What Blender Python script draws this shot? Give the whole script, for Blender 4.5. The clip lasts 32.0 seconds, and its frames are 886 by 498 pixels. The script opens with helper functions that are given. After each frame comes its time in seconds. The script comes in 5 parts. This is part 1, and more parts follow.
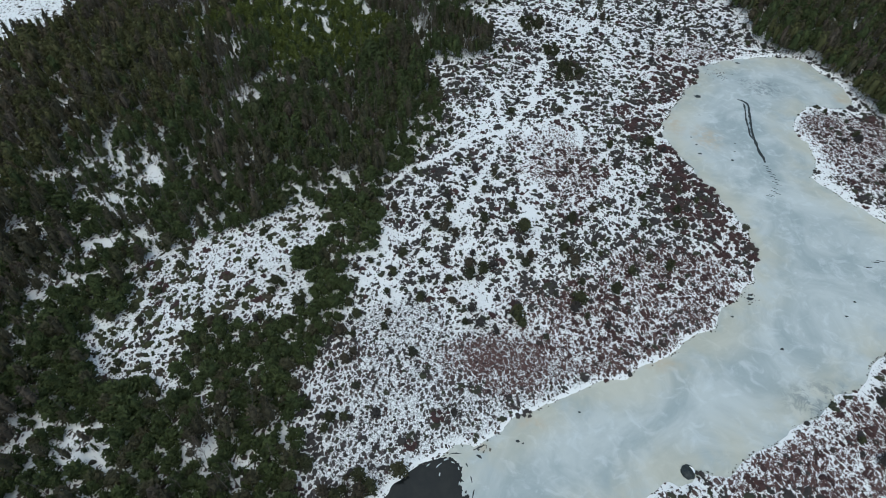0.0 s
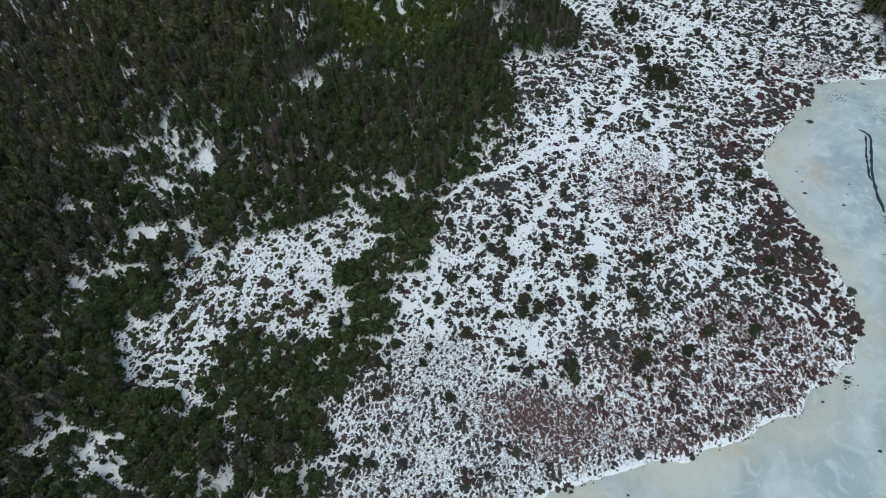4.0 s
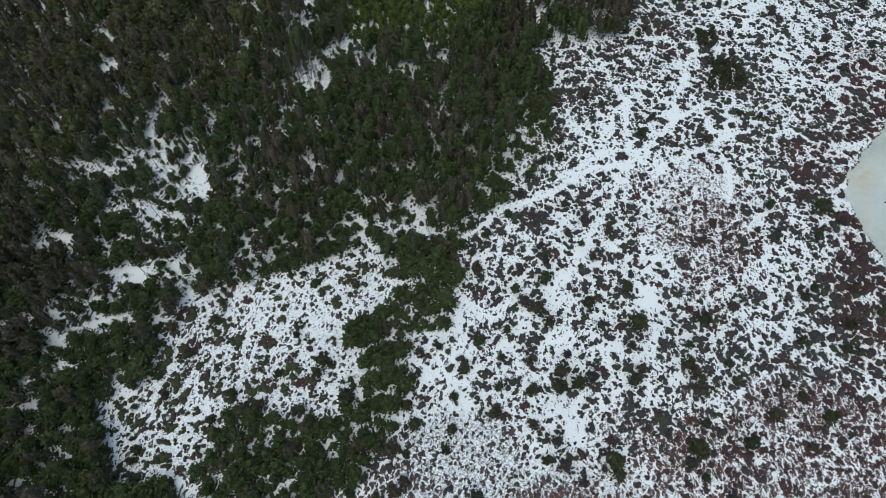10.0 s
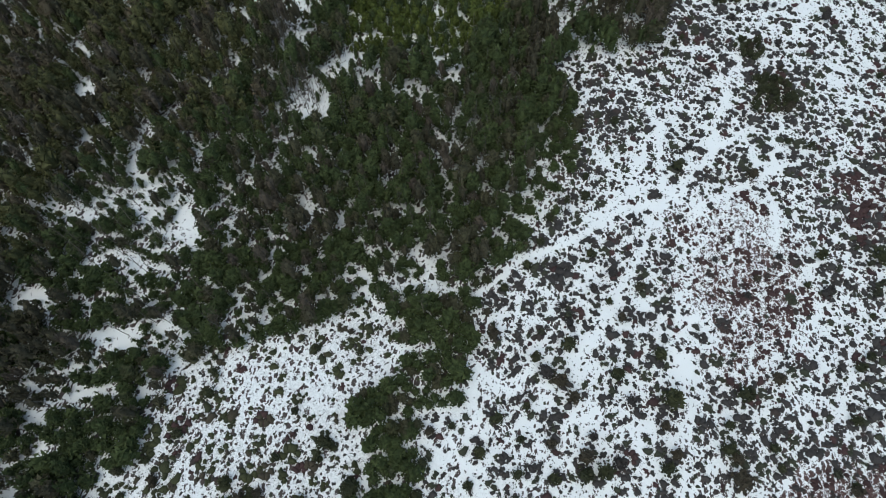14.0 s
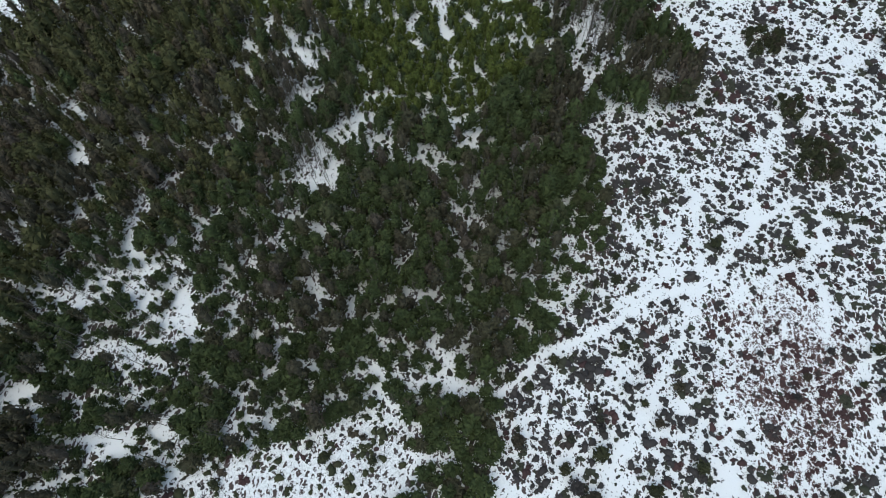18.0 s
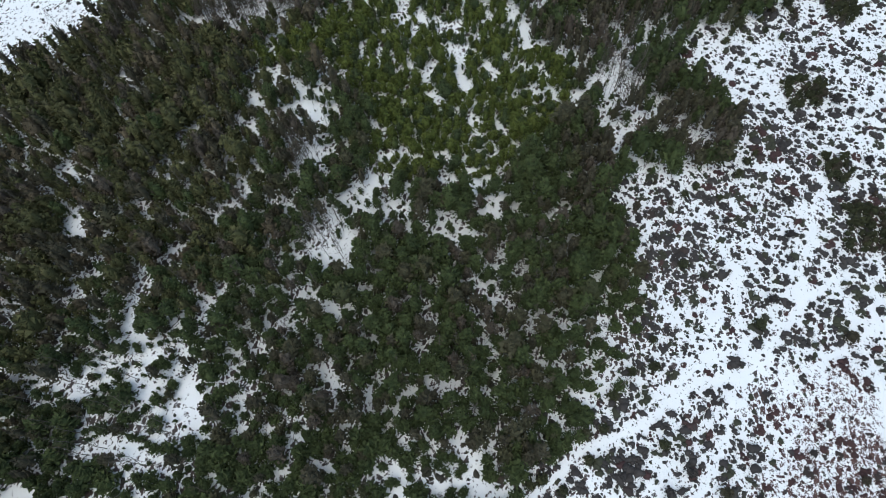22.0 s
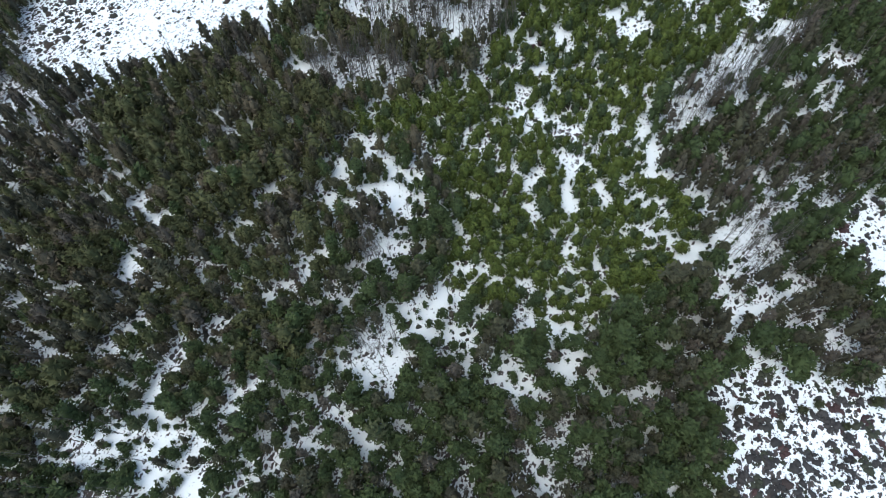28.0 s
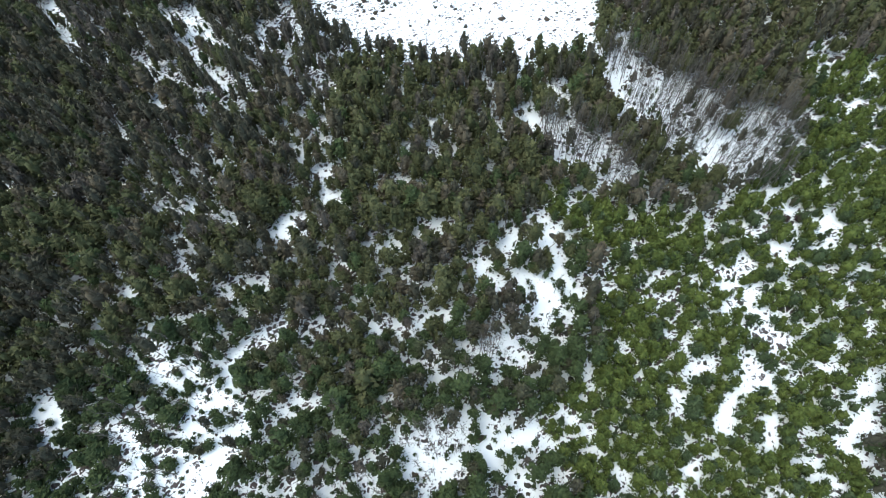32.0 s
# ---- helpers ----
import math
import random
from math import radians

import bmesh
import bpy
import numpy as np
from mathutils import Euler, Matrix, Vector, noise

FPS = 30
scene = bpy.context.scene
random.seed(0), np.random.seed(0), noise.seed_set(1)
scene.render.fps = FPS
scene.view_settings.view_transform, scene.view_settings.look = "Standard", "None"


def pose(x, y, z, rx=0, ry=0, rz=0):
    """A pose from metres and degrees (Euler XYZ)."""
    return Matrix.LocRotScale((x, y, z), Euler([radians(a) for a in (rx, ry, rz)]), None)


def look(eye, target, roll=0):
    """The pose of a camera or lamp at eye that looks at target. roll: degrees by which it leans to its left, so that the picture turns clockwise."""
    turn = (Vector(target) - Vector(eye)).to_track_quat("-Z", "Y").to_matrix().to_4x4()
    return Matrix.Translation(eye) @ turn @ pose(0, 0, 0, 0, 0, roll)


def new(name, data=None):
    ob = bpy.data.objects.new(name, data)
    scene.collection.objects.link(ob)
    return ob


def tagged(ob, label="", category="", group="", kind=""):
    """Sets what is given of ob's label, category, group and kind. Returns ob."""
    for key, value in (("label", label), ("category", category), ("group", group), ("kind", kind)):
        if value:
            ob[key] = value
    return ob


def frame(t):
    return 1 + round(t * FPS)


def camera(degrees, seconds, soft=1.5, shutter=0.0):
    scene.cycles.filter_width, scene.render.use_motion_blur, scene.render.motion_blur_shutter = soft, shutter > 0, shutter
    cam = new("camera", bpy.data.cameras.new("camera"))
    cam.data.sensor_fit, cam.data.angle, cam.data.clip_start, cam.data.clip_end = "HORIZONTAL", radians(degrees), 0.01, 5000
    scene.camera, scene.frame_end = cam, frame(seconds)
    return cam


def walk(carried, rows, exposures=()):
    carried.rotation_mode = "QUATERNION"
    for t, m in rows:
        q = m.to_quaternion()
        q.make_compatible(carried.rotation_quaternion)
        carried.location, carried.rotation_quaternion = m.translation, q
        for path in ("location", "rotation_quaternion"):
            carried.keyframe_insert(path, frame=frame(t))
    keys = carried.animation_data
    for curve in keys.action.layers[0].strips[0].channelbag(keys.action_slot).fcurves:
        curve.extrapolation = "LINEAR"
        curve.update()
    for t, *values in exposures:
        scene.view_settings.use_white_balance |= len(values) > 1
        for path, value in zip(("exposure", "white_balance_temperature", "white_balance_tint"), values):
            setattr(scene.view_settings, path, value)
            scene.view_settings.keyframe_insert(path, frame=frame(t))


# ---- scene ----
from mathutils import geometry

cam = camera(77.60, 32.0, soft=0.8)
PATH = [
    (0, (0.02, 0.01, 85.60), (-0.055, 13.235, 70.597), 1.72),
    (0.5, (0.05, 1.74, 85.52), (0.100, 14.991, 70.538), 1.67),
    (1, (0.10, 3.51, 85.47), (0.191, 16.608, 70.354), 1.55),
    (1.5, (0.10, 5.33, 85.46), (0.216, 18.086, 70.061), 1.44),
    (2, (0.02, 7.18, 85.49), (0.142, 19.587, 69.806), 1.32),
    (2.5, (-0.08, 9.09, 85.52), (-0.002, 21.403, 69.766), 1.30),
    (3, (-0.22, 11.07, 85.52), (-1.126, 23.321, 69.737), 1.24),
    (3.5, (-0.46, 13.07, 85.51), (-2.289, 25.213, 69.720), 1.19),
    (5.5, (-2.05, 20.84, 85.72), (-4.178, 32.878, 69.896), 0.81),
    (6, (-2.55, 22.82, 85.76), (-4.726, 34.844, 69.929), 0.70),
    (6.5, (-3.12, 24.86, 85.79), (-5.346, 36.854, 69.946), 0.60),
    (7, (-3.73, 26.93, 85.80), (-5.995, 38.911, 69.941), 0.52),
    (7.5, (-4.34, 29.05, 85.77), (-6.640, 41.013, 69.906), 0.43),
    (8, (-4.93, 31.18, 85.73), (-7.279, 43.146, 69.879), 0.30),
    (8.5, (-5.51, 33.34, 85.69), (-7.856, 45.068, 69.658), 0.17),
    (9, (-6.11, 35.55, 85.68), (-8.386, 46.694, 69.232), 0.04),
    (9.5, (-6.76, 37.85, 85.73), (-8.963, 48.379, 68.871), -0.18),
    (10, (-7.45, 40.23, 85.81), (-9.569, 50.142, 68.568), -0.36),
    (10.5, (-8.16, 42.68, 85.92), (-10.181, 51.934, 68.307), -0.60),
    (11, (-8.83, 45.18, 85.99), (-10.740, 53.757, 68.024), -0.79),
    (11.5, (-9.41, 47.68, 85.98), (-11.349, 56.107, 67.947), -1.19),
    (12, (-9.90, 50.11, 85.90), (-11.896, 58.545, 67.874), -1.48),
    (12.5, (-10.34, 52.44, 85.75), (-12.400, 60.897, 67.743), -1.84),
    (13, (-10.79, 54.68, 85.50), (-12.893, 63.170, 67.518), -2.06),
    (13.5, (-11.26, 56.85, 85.22), (-13.422, 65.373, 67.257), -2.39),
    (14, (-11.76, 58.94, 84.96), (-13.963, 67.507, 67.018), -2.54),
    (14.5, (-12.32, 60.97, 84.76), (-14.560, 69.556, 66.839), -2.76),
    (16.5, (-14.85, 68.76, 84.42), (-17.222, 77.355, 66.513), -3.41),
    (17, (-15.53, 70.68, 84.46), (-17.935, 79.244, 66.545), -3.63),
    (17.5, (-16.24, 72.58, 84.59), (-18.676, 81.109, 66.659), -3.92),
    (18, (-16.99, 74.48, 84.70), (-19.436, 82.967, 66.760), -4.13),
    (18.5, (-17.77, 76.36, 84.77), (-20.224, 84.803, 66.803), -4.30),
    (19, (-18.55, 78.17, 84.80), (-21.016, 86.587, 66.829), -4.43),
    (19.5, (-19.35, 79.92, 84.83), (-21.826, 88.311, 66.843), -4.57),
    (20, (-20.15, 81.65, 84.83), (-22.621, 90.018, 66.838), -4.59),
    (20.5, (-20.93, 83.38, 84.83), (-23.417, 91.729, 66.828), -4.76),
    (21, (-21.71, 85.13, 84.85), (-24.201, 93.470, 66.841), -4.87),
    (21.5, (-22.48, 86.90, 84.87), (-24.987, 95.236, 66.858), -4.95),
    (22, (-23.29, 88.71, 84.87), (-25.807, 97.020, 66.849), -5.15),
    (22.5, (-24.12, 90.56, 84.85), (-26.635, 98.850, 66.829), -5.25),
    (23, (-24.92, 92.42, 84.82), (-27.459, 100.692, 66.786), -5.40),
    (23.5, (-25.71, 94.29, 84.74), (-28.260, 102.561, 66.707), -5.48),
    (24, (-26.47, 96.14, 84.62), (-29.046, 104.410, 66.595), -5.69),
    (24.5, (-27.14, 97.95, 84.53), (-29.744, 106.216, 66.507), -5.81),
    (26.5, (-29.48, 104.96, 84.26), (-32.186, 113.322, 66.297), -6.23),
    (27, (-30.10, 106.81, 84.10), (-33.629, 114.965, 66.188), -5.77),
    (27.5, (-30.76, 108.72, 83.95), (-35.086, 116.578, 66.072), -5.58),
    (28, (-31.53, 110.65, 83.85), (-36.376, 118.251, 65.998), -5.51),
    (28.5, (-32.45, 112.55, 83.85), (-37.684, 119.916, 66.012), -5.62),
    (29, (-33.57, 114.39, 83.92), (-38.917, 121.657, 66.070), -5.90),
    (29.5, (-34.88, 116.18, 84.01), (-40.240, 123.387, 66.141), -6.28),
    (30, (-36.32, 117.88, 84.08), (-41.942, 124.882, 66.212), -6.22),
    (30.5, (-37.82, 119.50, 84.09), (-43.994, 126.073, 66.240), -6.09),
    (31, (-39.34, 121.04, 84.03), (-46.147, 127.057, 66.207), -5.78),
    (31.5, (-40.87, 122.51, 83.89), (-48.355, 127.818, 66.116), -5.63),
    (32, (-42.41, 123.97, 83.66), (-50.991, 127.720, 65.992), -5.22),
]
EXPOSURES = [(0, 0.43, 6500, -4), (9, 0.5, 6600, -4), (14, 0.58, 6650, -4), (20, 0.7, 6500, -1), (25, 0.95, 6400, 0), (28, 1.22, 6190, -2), (30, 1.52, 6270, -3), (32, 1.70, 6270, -4)]
walk(cam, [(t, look(eye, target, roll)) for t, eye, target, roll in PATH], EXPOSURES)

# ---- light: an overcast winter day ----
world = bpy.data.worlds.new("winter_sky")
scene.world = world
world.use_nodes = True
wn = world.node_tree
sky = wn.nodes.new("ShaderNodeTexSky")
sky.sky_type = "NISHITA"
sky.sun_disc = False
sky.sun_elevation = radians(65)
sky.sun_rotation = radians(200)
sky.air_density, sky.dust_density, sky.ozone_density = 1.0, 2.0, 1.0
wn.nodes["Background"].inputs["Strength"].default_value = 0.12
wn.links.new(sky.outputs["Color"], wn.nodes["Background"].inputs["Color"])
sun = new("sun", bpy.data.lights.new("sun", "SUN"))
sun.data.energy, sun.data.angle, sun.data.color = 0.7, radians(90), (1.0, 0.98, 0.95)
sun.matrix_world = look((-10, -25, 60), (0, 0, 0))


# ---- materials ----
class Nodes:
    """Short hand for a node material."""

    def __init__(self, name, rough=0.8):
        self.mat = bpy.data.materials.new(name)
        self.mat.use_nodes = True
        self.tree = self.mat.node_tree
        self.bsdf = self.tree.nodes["Principled BSDF"]
        self.bsdf.inputs["Roughness"].default_value = rough
        self.bsdf.inputs["Specular IOR Level"].default_value = 0.3
        self.place = self.node("ShaderNodeTexCoord").outputs["Object"]

    def node(self, kind, **values):
        n = self.tree.nodes.new(kind)
        for key, value in values.items():
            n.inputs[key].default_value = value
        return n

    def link(self, a, b):
        self.tree.links.new(a, b)

    def noise(self, scale, detail=4, rough=0.6, warp=0.0, where=None):
        n = self.node("ShaderNodeTexNoise", Scale=scale, Detail=detail, Roughness=rough, Distortion=warp)
        self.link(where or self.place, n.inputs["Vector"])
        return n.outputs["Fac"]

    def math(self, op, a, b=0.0, clamp=False):
        n = self.node("ShaderNodeMath")
        n.operation, n.use_clamp = op, clamp
        for value, slot in zip((a, b), n.inputs):
            if isinstance(value, (int, float)):
                slot.default_value = value
            else:
                self.link(value, slot)
        return n.outputs[0]

    def ramp(self, fac, low, high, a=0.0, b=1.0):
        n = self.node("ShaderNodeMapRange", **{"From Min": low, "From Max": high, "To Min": a, "To Max": b})
        n.interpolation_type = "SMOOTHSTEP"
        self.link(fac, n.inputs["Value"])
        return n.outputs[0]

    def mix(self, fac, a, b):
        n = self.node("ShaderNodeMix")
        n.data_type = "RGBA"
        for value, slot in ((fac, n.inputs[0]), (a, n.inputs[6]), (b, n.inputs[7])):
            if isinstance(value, (int, float)):
                slot.default_value = value
            elif isinstance(value, tuple):
                slot.default_value = (*value, 1)
            else:
                self.link(value, slot)
        return n.outputs[2]

    def attribute(self, name):
        n = self.node("ShaderNodeAttribute")
        n.attribute_name = name
        return n

    def done(self, colour, height=None, strength=0.5, distance=0.05):
        self.link(colour, self.bsdf.inputs["Base Color"])
        if height is not None:
            n = self.node("ShaderNodeBump", Strength=strength, Distance=distance)
            self.link(height, n.inputs["Height"])
            self.link(n.outputs[0], self.bsdf.inputs["Normal"])
        return self.mat


def plant(name, dark, light, other, share=0.1, rough=0.85):
    """Foliage: hue by plant, tone by tuft, fine mottling."""
    m = Nodes(name, rough)
    own = m.math("ADD", m.attribute("tone").outputs["Fac"], m.node("ShaderNodeObjectInfo").outputs["Random"])
    own = m.math("FRACT", own)
    tuft = m.node("ShaderNodeNewGeometry").outputs["Random Per Island"]
    mix = m.math("ADD", m.math("MULTIPLY", own, 0.65), m.math("MULTIPLY", tuft, 0.35))
    colour = m.mix(mix, dark, light)
    rare = m.ramp(own, 1.0 - share - 0.02, 1.0 - share + 0.02)
    colour = m.mix(rare, colour, other)
    fine = m.noise(9.0, 3)
    colour = m.mix(m.ramp(fine, 0.42, 0.68, 0.0, 0.22), colour, tuple(v * 0.6 for v in dark))
    return m.done(colour, m.math("ADD", fine, m.noise(2.6, 2)), 0.5, 0.1)


def plain(name, a, b, scale=4.0, rough=0.85):
    m = Nodes(name, rough)
    n = m.noise(scale, 5, 0.65)
    return m.done(m.mix(m.ramp(n, 0.35, 0.7), a, b), n, 0.5, 0.02)


PINE = plant("pine_needles", (0.037, 0.051, 0.018), (0.064, 0.083, 0.028), (0.064, 0.060, 0.034), 0.12)
OLIVE = plant("olive_pine_needles", (0.054, 0.057, 0.021), (0.094, 0.092, 0.037), (0.090, 0.072, 0.046), 0.2)
GREEN = plant("young_pine_needles", (0.052, 0.070, 0.014), (0.108, 0.126, 0.026), (0.046, 0.062, 0.024), 0.2)
BOG = plant("dwarf_pine_needles", (0.030, 0.034, 0.017), (0.062, 0.064, 0.027), (0.058, 0.047, 0.032), 0.2)
SHRUB = plant("shrub_twigs", (0.032, 0.030, 0.024), (0.060, 0.054, 0.043), (0.062, 0.046, 0.034), 0.25)
HEATH = plant("heather_twigs", (0.035, 0.031, 0.030), (0.066, 0.058, 0.056), (0.046, 0.048, 0.031), 0.25)
RUST = plant("rusty_heather", (0.041, 0.022, 0.023), (0.084, 0.045, 0.042), (0.050, 0.038, 0.034), 0.2)
TWIG = plant("bare_twigs", (0.064, 0.054, 0.045), (0.105, 0.090, 0.076), (0.095, 0.072, 0.055), 0.3)
BROWN = plant("brown_twigs", (0.054, 0.049, 0.031), (0.090, 0.080, 0.051), (0.098, 0.080, 0.062), 0.2)
BARK = plain("pine_bark", (0.09, 0.065, 0.05), (0.17, 0.12, 0.09), 6)
BIRCH = plain("birch_bark", (0.19, 0.175, 0.155), (0.075, 0.067, 0.058), 3)
DEAD = plain("weathered_wood", (0.36, 0.33, 0.27), (0.22, 0.19, 0.16), 5)


def ground_material():
    m = Nodes("snowy_ground", 0.75)
    plan = m.attribute("plan")
    split = m.node("ShaderNodeSeparateColor")
    m.link(plan.outputs["Color"], split.inputs[0])
    heath, rust, frost = split.outputs
    n1 = m.noise(0.35, 3, 0.5, 0.5)
    n2 = m.noise(1.3, 3, 0.5, 0.9)
    n3 = m.noise(3.6, 2, 0.6)
    mass = m.math("ADD", m.math("MULTIPLY", n1, 0.26), m.math("ADD", m.math("MULTIPLY", n2, 0.38), m.math("MULTIPLY", n3, 0.36)))
    speck = m.noise(6.5, 3, 0.6, 0.4)
    fine = m.math("ADD", m.math("MULTIPLY", n2, 0.35), m.math("MULTIPLY", speck, 0.65))
    share = m.math("MULTIPLY", rust, 0.7)
    mass = m.math("ADD", m.math("MULTIPLY", mass, m.math("SUBTRACT", 1.0, share)), m.math("MULTIPLY", fine, share))
    bend = m.node("ShaderNodeTexNoise", Scale=1.6, Detail=2.0)
    m.link(m.place, bend.inputs["Vector"])
    warp = m.node("ShaderNodeVectorMath")
    warp.operation = "MULTIPLY_ADD"
    m.link(bend.outputs["Color"], warp.inputs[0])
    warp.inputs[1].default_value = (1.1, 1.1, 0)
    stretch = m.node("ShaderNodeVectorMath")
    stretch.operation = "MULTIPLY"
    stretch.inputs[1].default_value = (1.18, 0.8, 1.0)
    m.link(m.place, stretch.inputs[0])
    m.link(stretch.outputs[0], warp.inputs[2])
    cells = m.node("ShaderNodeTexVoronoi", Scale=0.98)
    cells.feature = "DISTANCE_TO_EDGE"
    m.link(warp.outputs[0], cells.inputs["Vector"])
    lane = m.ramp(cells.outputs["Distance"], 0.02, 0.24, -0.12, 0.05)
    lane = m.math("MULTIPLY", lane, m.math("SUBTRACT", 1.0, m.math("MULTIPLY", rust, 0.45)))
    mass = m.math("ADD", mass, lane)
    level = m.math("SUBTRACT", 0.62, m.math("ADD", m.math("MULTIPLY", heath, 0.22), m.math("MULTIPLY", rust, 0.01)))
    bare = m.math("MULTIPLY", m.math("SUBTRACT", mass, level), 26.0, True)
    snow = m.mix(m.noise(0.25, 4), (0.79, 0.795, 0.805), (0.84, 0.838, 0.838))
    dust = m.math("MULTIPLY", frost, m.ramp(m.noise(2.9, 5, 0.75, 0.8), 0.45, 0.58))
    snow = m.mix(dust, snow, (0.17, 0.165, 0.165))
    grey = m.mix(n3, (0.033, 0.028, 0.027), (0.082, 0.069, 0.066))
    red = m.mix(n3, (0.048, 0.023, 0.022), (0.122, 0.067, 0.058))
    litter = m.mix(rust, grey, red)
    return m.done(m.mix(bare, snow, litter), mass, 0.5, 0.12)


def ice_material():
    m = Nodes("pond_ice", 0.42)
    plan = m.attribute("plan")
    split = m.node("ShaderNodeSeparateColor")
    m.link(plan.outputs["Color"], split.inputs[0])
    a = m.noise(0.06, 6, 0.6, 1.2)
    b = m.noise(0.35, 5, 0.6, 1.0)
    c = m.noise(2.2, 4)
    colour = m.mix(m.ramp(a, 0.34, 0.64), (0.34, 0.39, 0.40), (0.52, 0.555, 0.55))
    colour = m.mix(m.ramp(b, 0.48, 0.72, 0.0, 0.55), colour, (0.62, 0.66, 0.67))
    tan = m.math("MULTIPLY", m.ramp(m.noise(0.10, 4), 0.32, 0.6), split.outputs[0])
    colour = m.mix(m.math("MULTIPLY", tan, 0.55), colour, (0.55, 0.51, 0.39))
    colour = m.mix(m.math("MULTIPLY", split.outputs[1], m.ramp(m.noise(0.5, 4), 0.3, 0.65)), colour, (0.50, 0.42, 0.31))
    # darker streaks, shade put into the ice colour round 89, 140
    dim = m.math("MULTIPLY", split.outputs[2], m.ramp(m.noise(0.45, 5, 0.65, 1.5), 0.46, 0.6))
    colour = m.mix(m.math("MULTIPLY", dim, 0.7), colour, (0.20, 0.23, 0.24))
    colour = m.mix(m.ramp(c, 0.60, 0.8, 0.0, 0.3), colour, (0.40, 0.45, 0.46))
    return m.done(colour, b, 0.15, 0.03)


GROUND, ICE = ground_material(), ice_material()
SLUSH = plain("dark_slush", (0.012, 0.016, 0.017), (0.045, 0.054, 0.055), 3, 0.6)
SNOW = plain("snow", (0.80, 0.83, 0.86), (0.88, 0.89, 0.90), 2)
WATER = plain("open_water", (0.010, 0.012, 0.013), (0.018, 0.019, 0.018), 0.5, 0.08)


# ---- plan of the land, in metres ----
WEST_BANK = [(74, 151), (71, 144), (64, 134), (57, 123), (55, 117), (57, 111), (59, 104), (60, 98), (64, 90), (65.5, 84), (65.5, 77), (62, 69),
             (58, 66), (54, 62), (51, 58), (47, 56), (41, 52), (37, 50), (32, 47), (27, 46), (21, 43), (14, 40), (9, 36), (6, 34), (0, 32.6), (-4, 30), (-8, 25), (-16, 12)]
EAST_BANK = [(0, 4), (16, 18), (30, 27), (35, 30), (40, 31), (45, 32), (49, 35), (54, 36), (57, 39), (62, 41), (67, 45), (71, 46), (77, 52), (81, 55), (96, 62), (124, 66),
             (140, 76), (128, 84), (112, 85), (97, 87), (94, 91), (90, 96), (86, 102), (89, 105), (91, 114), (89, 121), (92, 127), (98, 132), (110, 132)]
NORTH_BANK = [(112, 138), (111, 145), (108, 153), (104, 158), (95, 157.5), (84, 155)]
SHORE = WEST_BANK + EAST_BANK + NORTH_BANK

BOG_EDGE = [(34, 226), (25, 206), (21, 197), (17, 191), (8, 187), (1, 182), (0, 175), (6, 172), (12, 167), (13, 159), (11, 153), (3, 150), (-8, 147), (-10, 142), (-5.5, 137.5), (-2, 134.5), (-2.4, 128.6),
            (-0.4, 123.7), (-3.2, 117), (-3.5, 111), (-8, 107), (-8.8, 102), (-12, 98), (-16, 95.5), (-14, 91), (-15, 82), (-13, 76), (-19, 72), (-18, 61), (-20, 53), (-24, 44), (-22, 36), (-20, 26), (-20, -40)]
BOG_EAST = [(260, -40), (260, 96), (123, 122), (115.5, 129), (113.5, 140), (112.5, 148), (110, 157), (100, 161), (95.5, 168), (97, 187), (93, 205), (70, 230)]
OPEN_BOG = BOG_EDGE + BOG_EAST
CLEARING = [(-63, 49), (-64, 52), (-59, 54.6), (-58.5, 58), (-58, 63), (-59, 70.8), (-55, 74.5), (-49, 77), (-44, 79), (-39, 82), (-35.4, 85), (-32, 87), (-26.5, 85), (-26, 81.4), (-26, 78.6),
            (-24.3, 75), (-28.8, 73), (-29, 69), (-27, 65.6), (-23, 65.7), (-26, 62.3), (-28, 57.7), (-31.7, 55.3), (-34, 56.4), (-37.7, 55), (-44.5, 54.4), (-43.8, 50.5), (-44, 47), (-46.5, 44), (-50.7, 42), (-56.5, 43)]
SNOWFIELD = [(-149, 143), (-142, 145), (-129, 151.5), (-123, 160), (-118, 169), (-112.5, 178), (-107.5, 191), (-124, 202), (-150, 215), (-176, 200), (-172, 168), (-165, 156), (-158, 149)]
YOUNG_STAND = [(-86, 164), (-73, 173), (-66, 185), (-70, 210), (-88, 225), (-59, 256), (-8, 243), (-6, 231), (-14, 225), (-20, 216), (-25, 207), (-32, 199), (-33, 186), (-31, 178), (-25, 175),
               (-18, 171), (-17, 162), (-21, 152), (-26, 147), (-28, 142.6), (-36, 141), (-43, 139.6), (-52, 140), (-53, 151), (-63, 159), (-71, 165), (-81, 160)]
FOREST = [(-120, -30), (-10, -30), (20, 150), (70, 200), (108, 131), (150, 96), (172, 212), (40, 248), (-28, 264), (-92, 264), (-160, 200), (-206, 150), (-206, 78)]

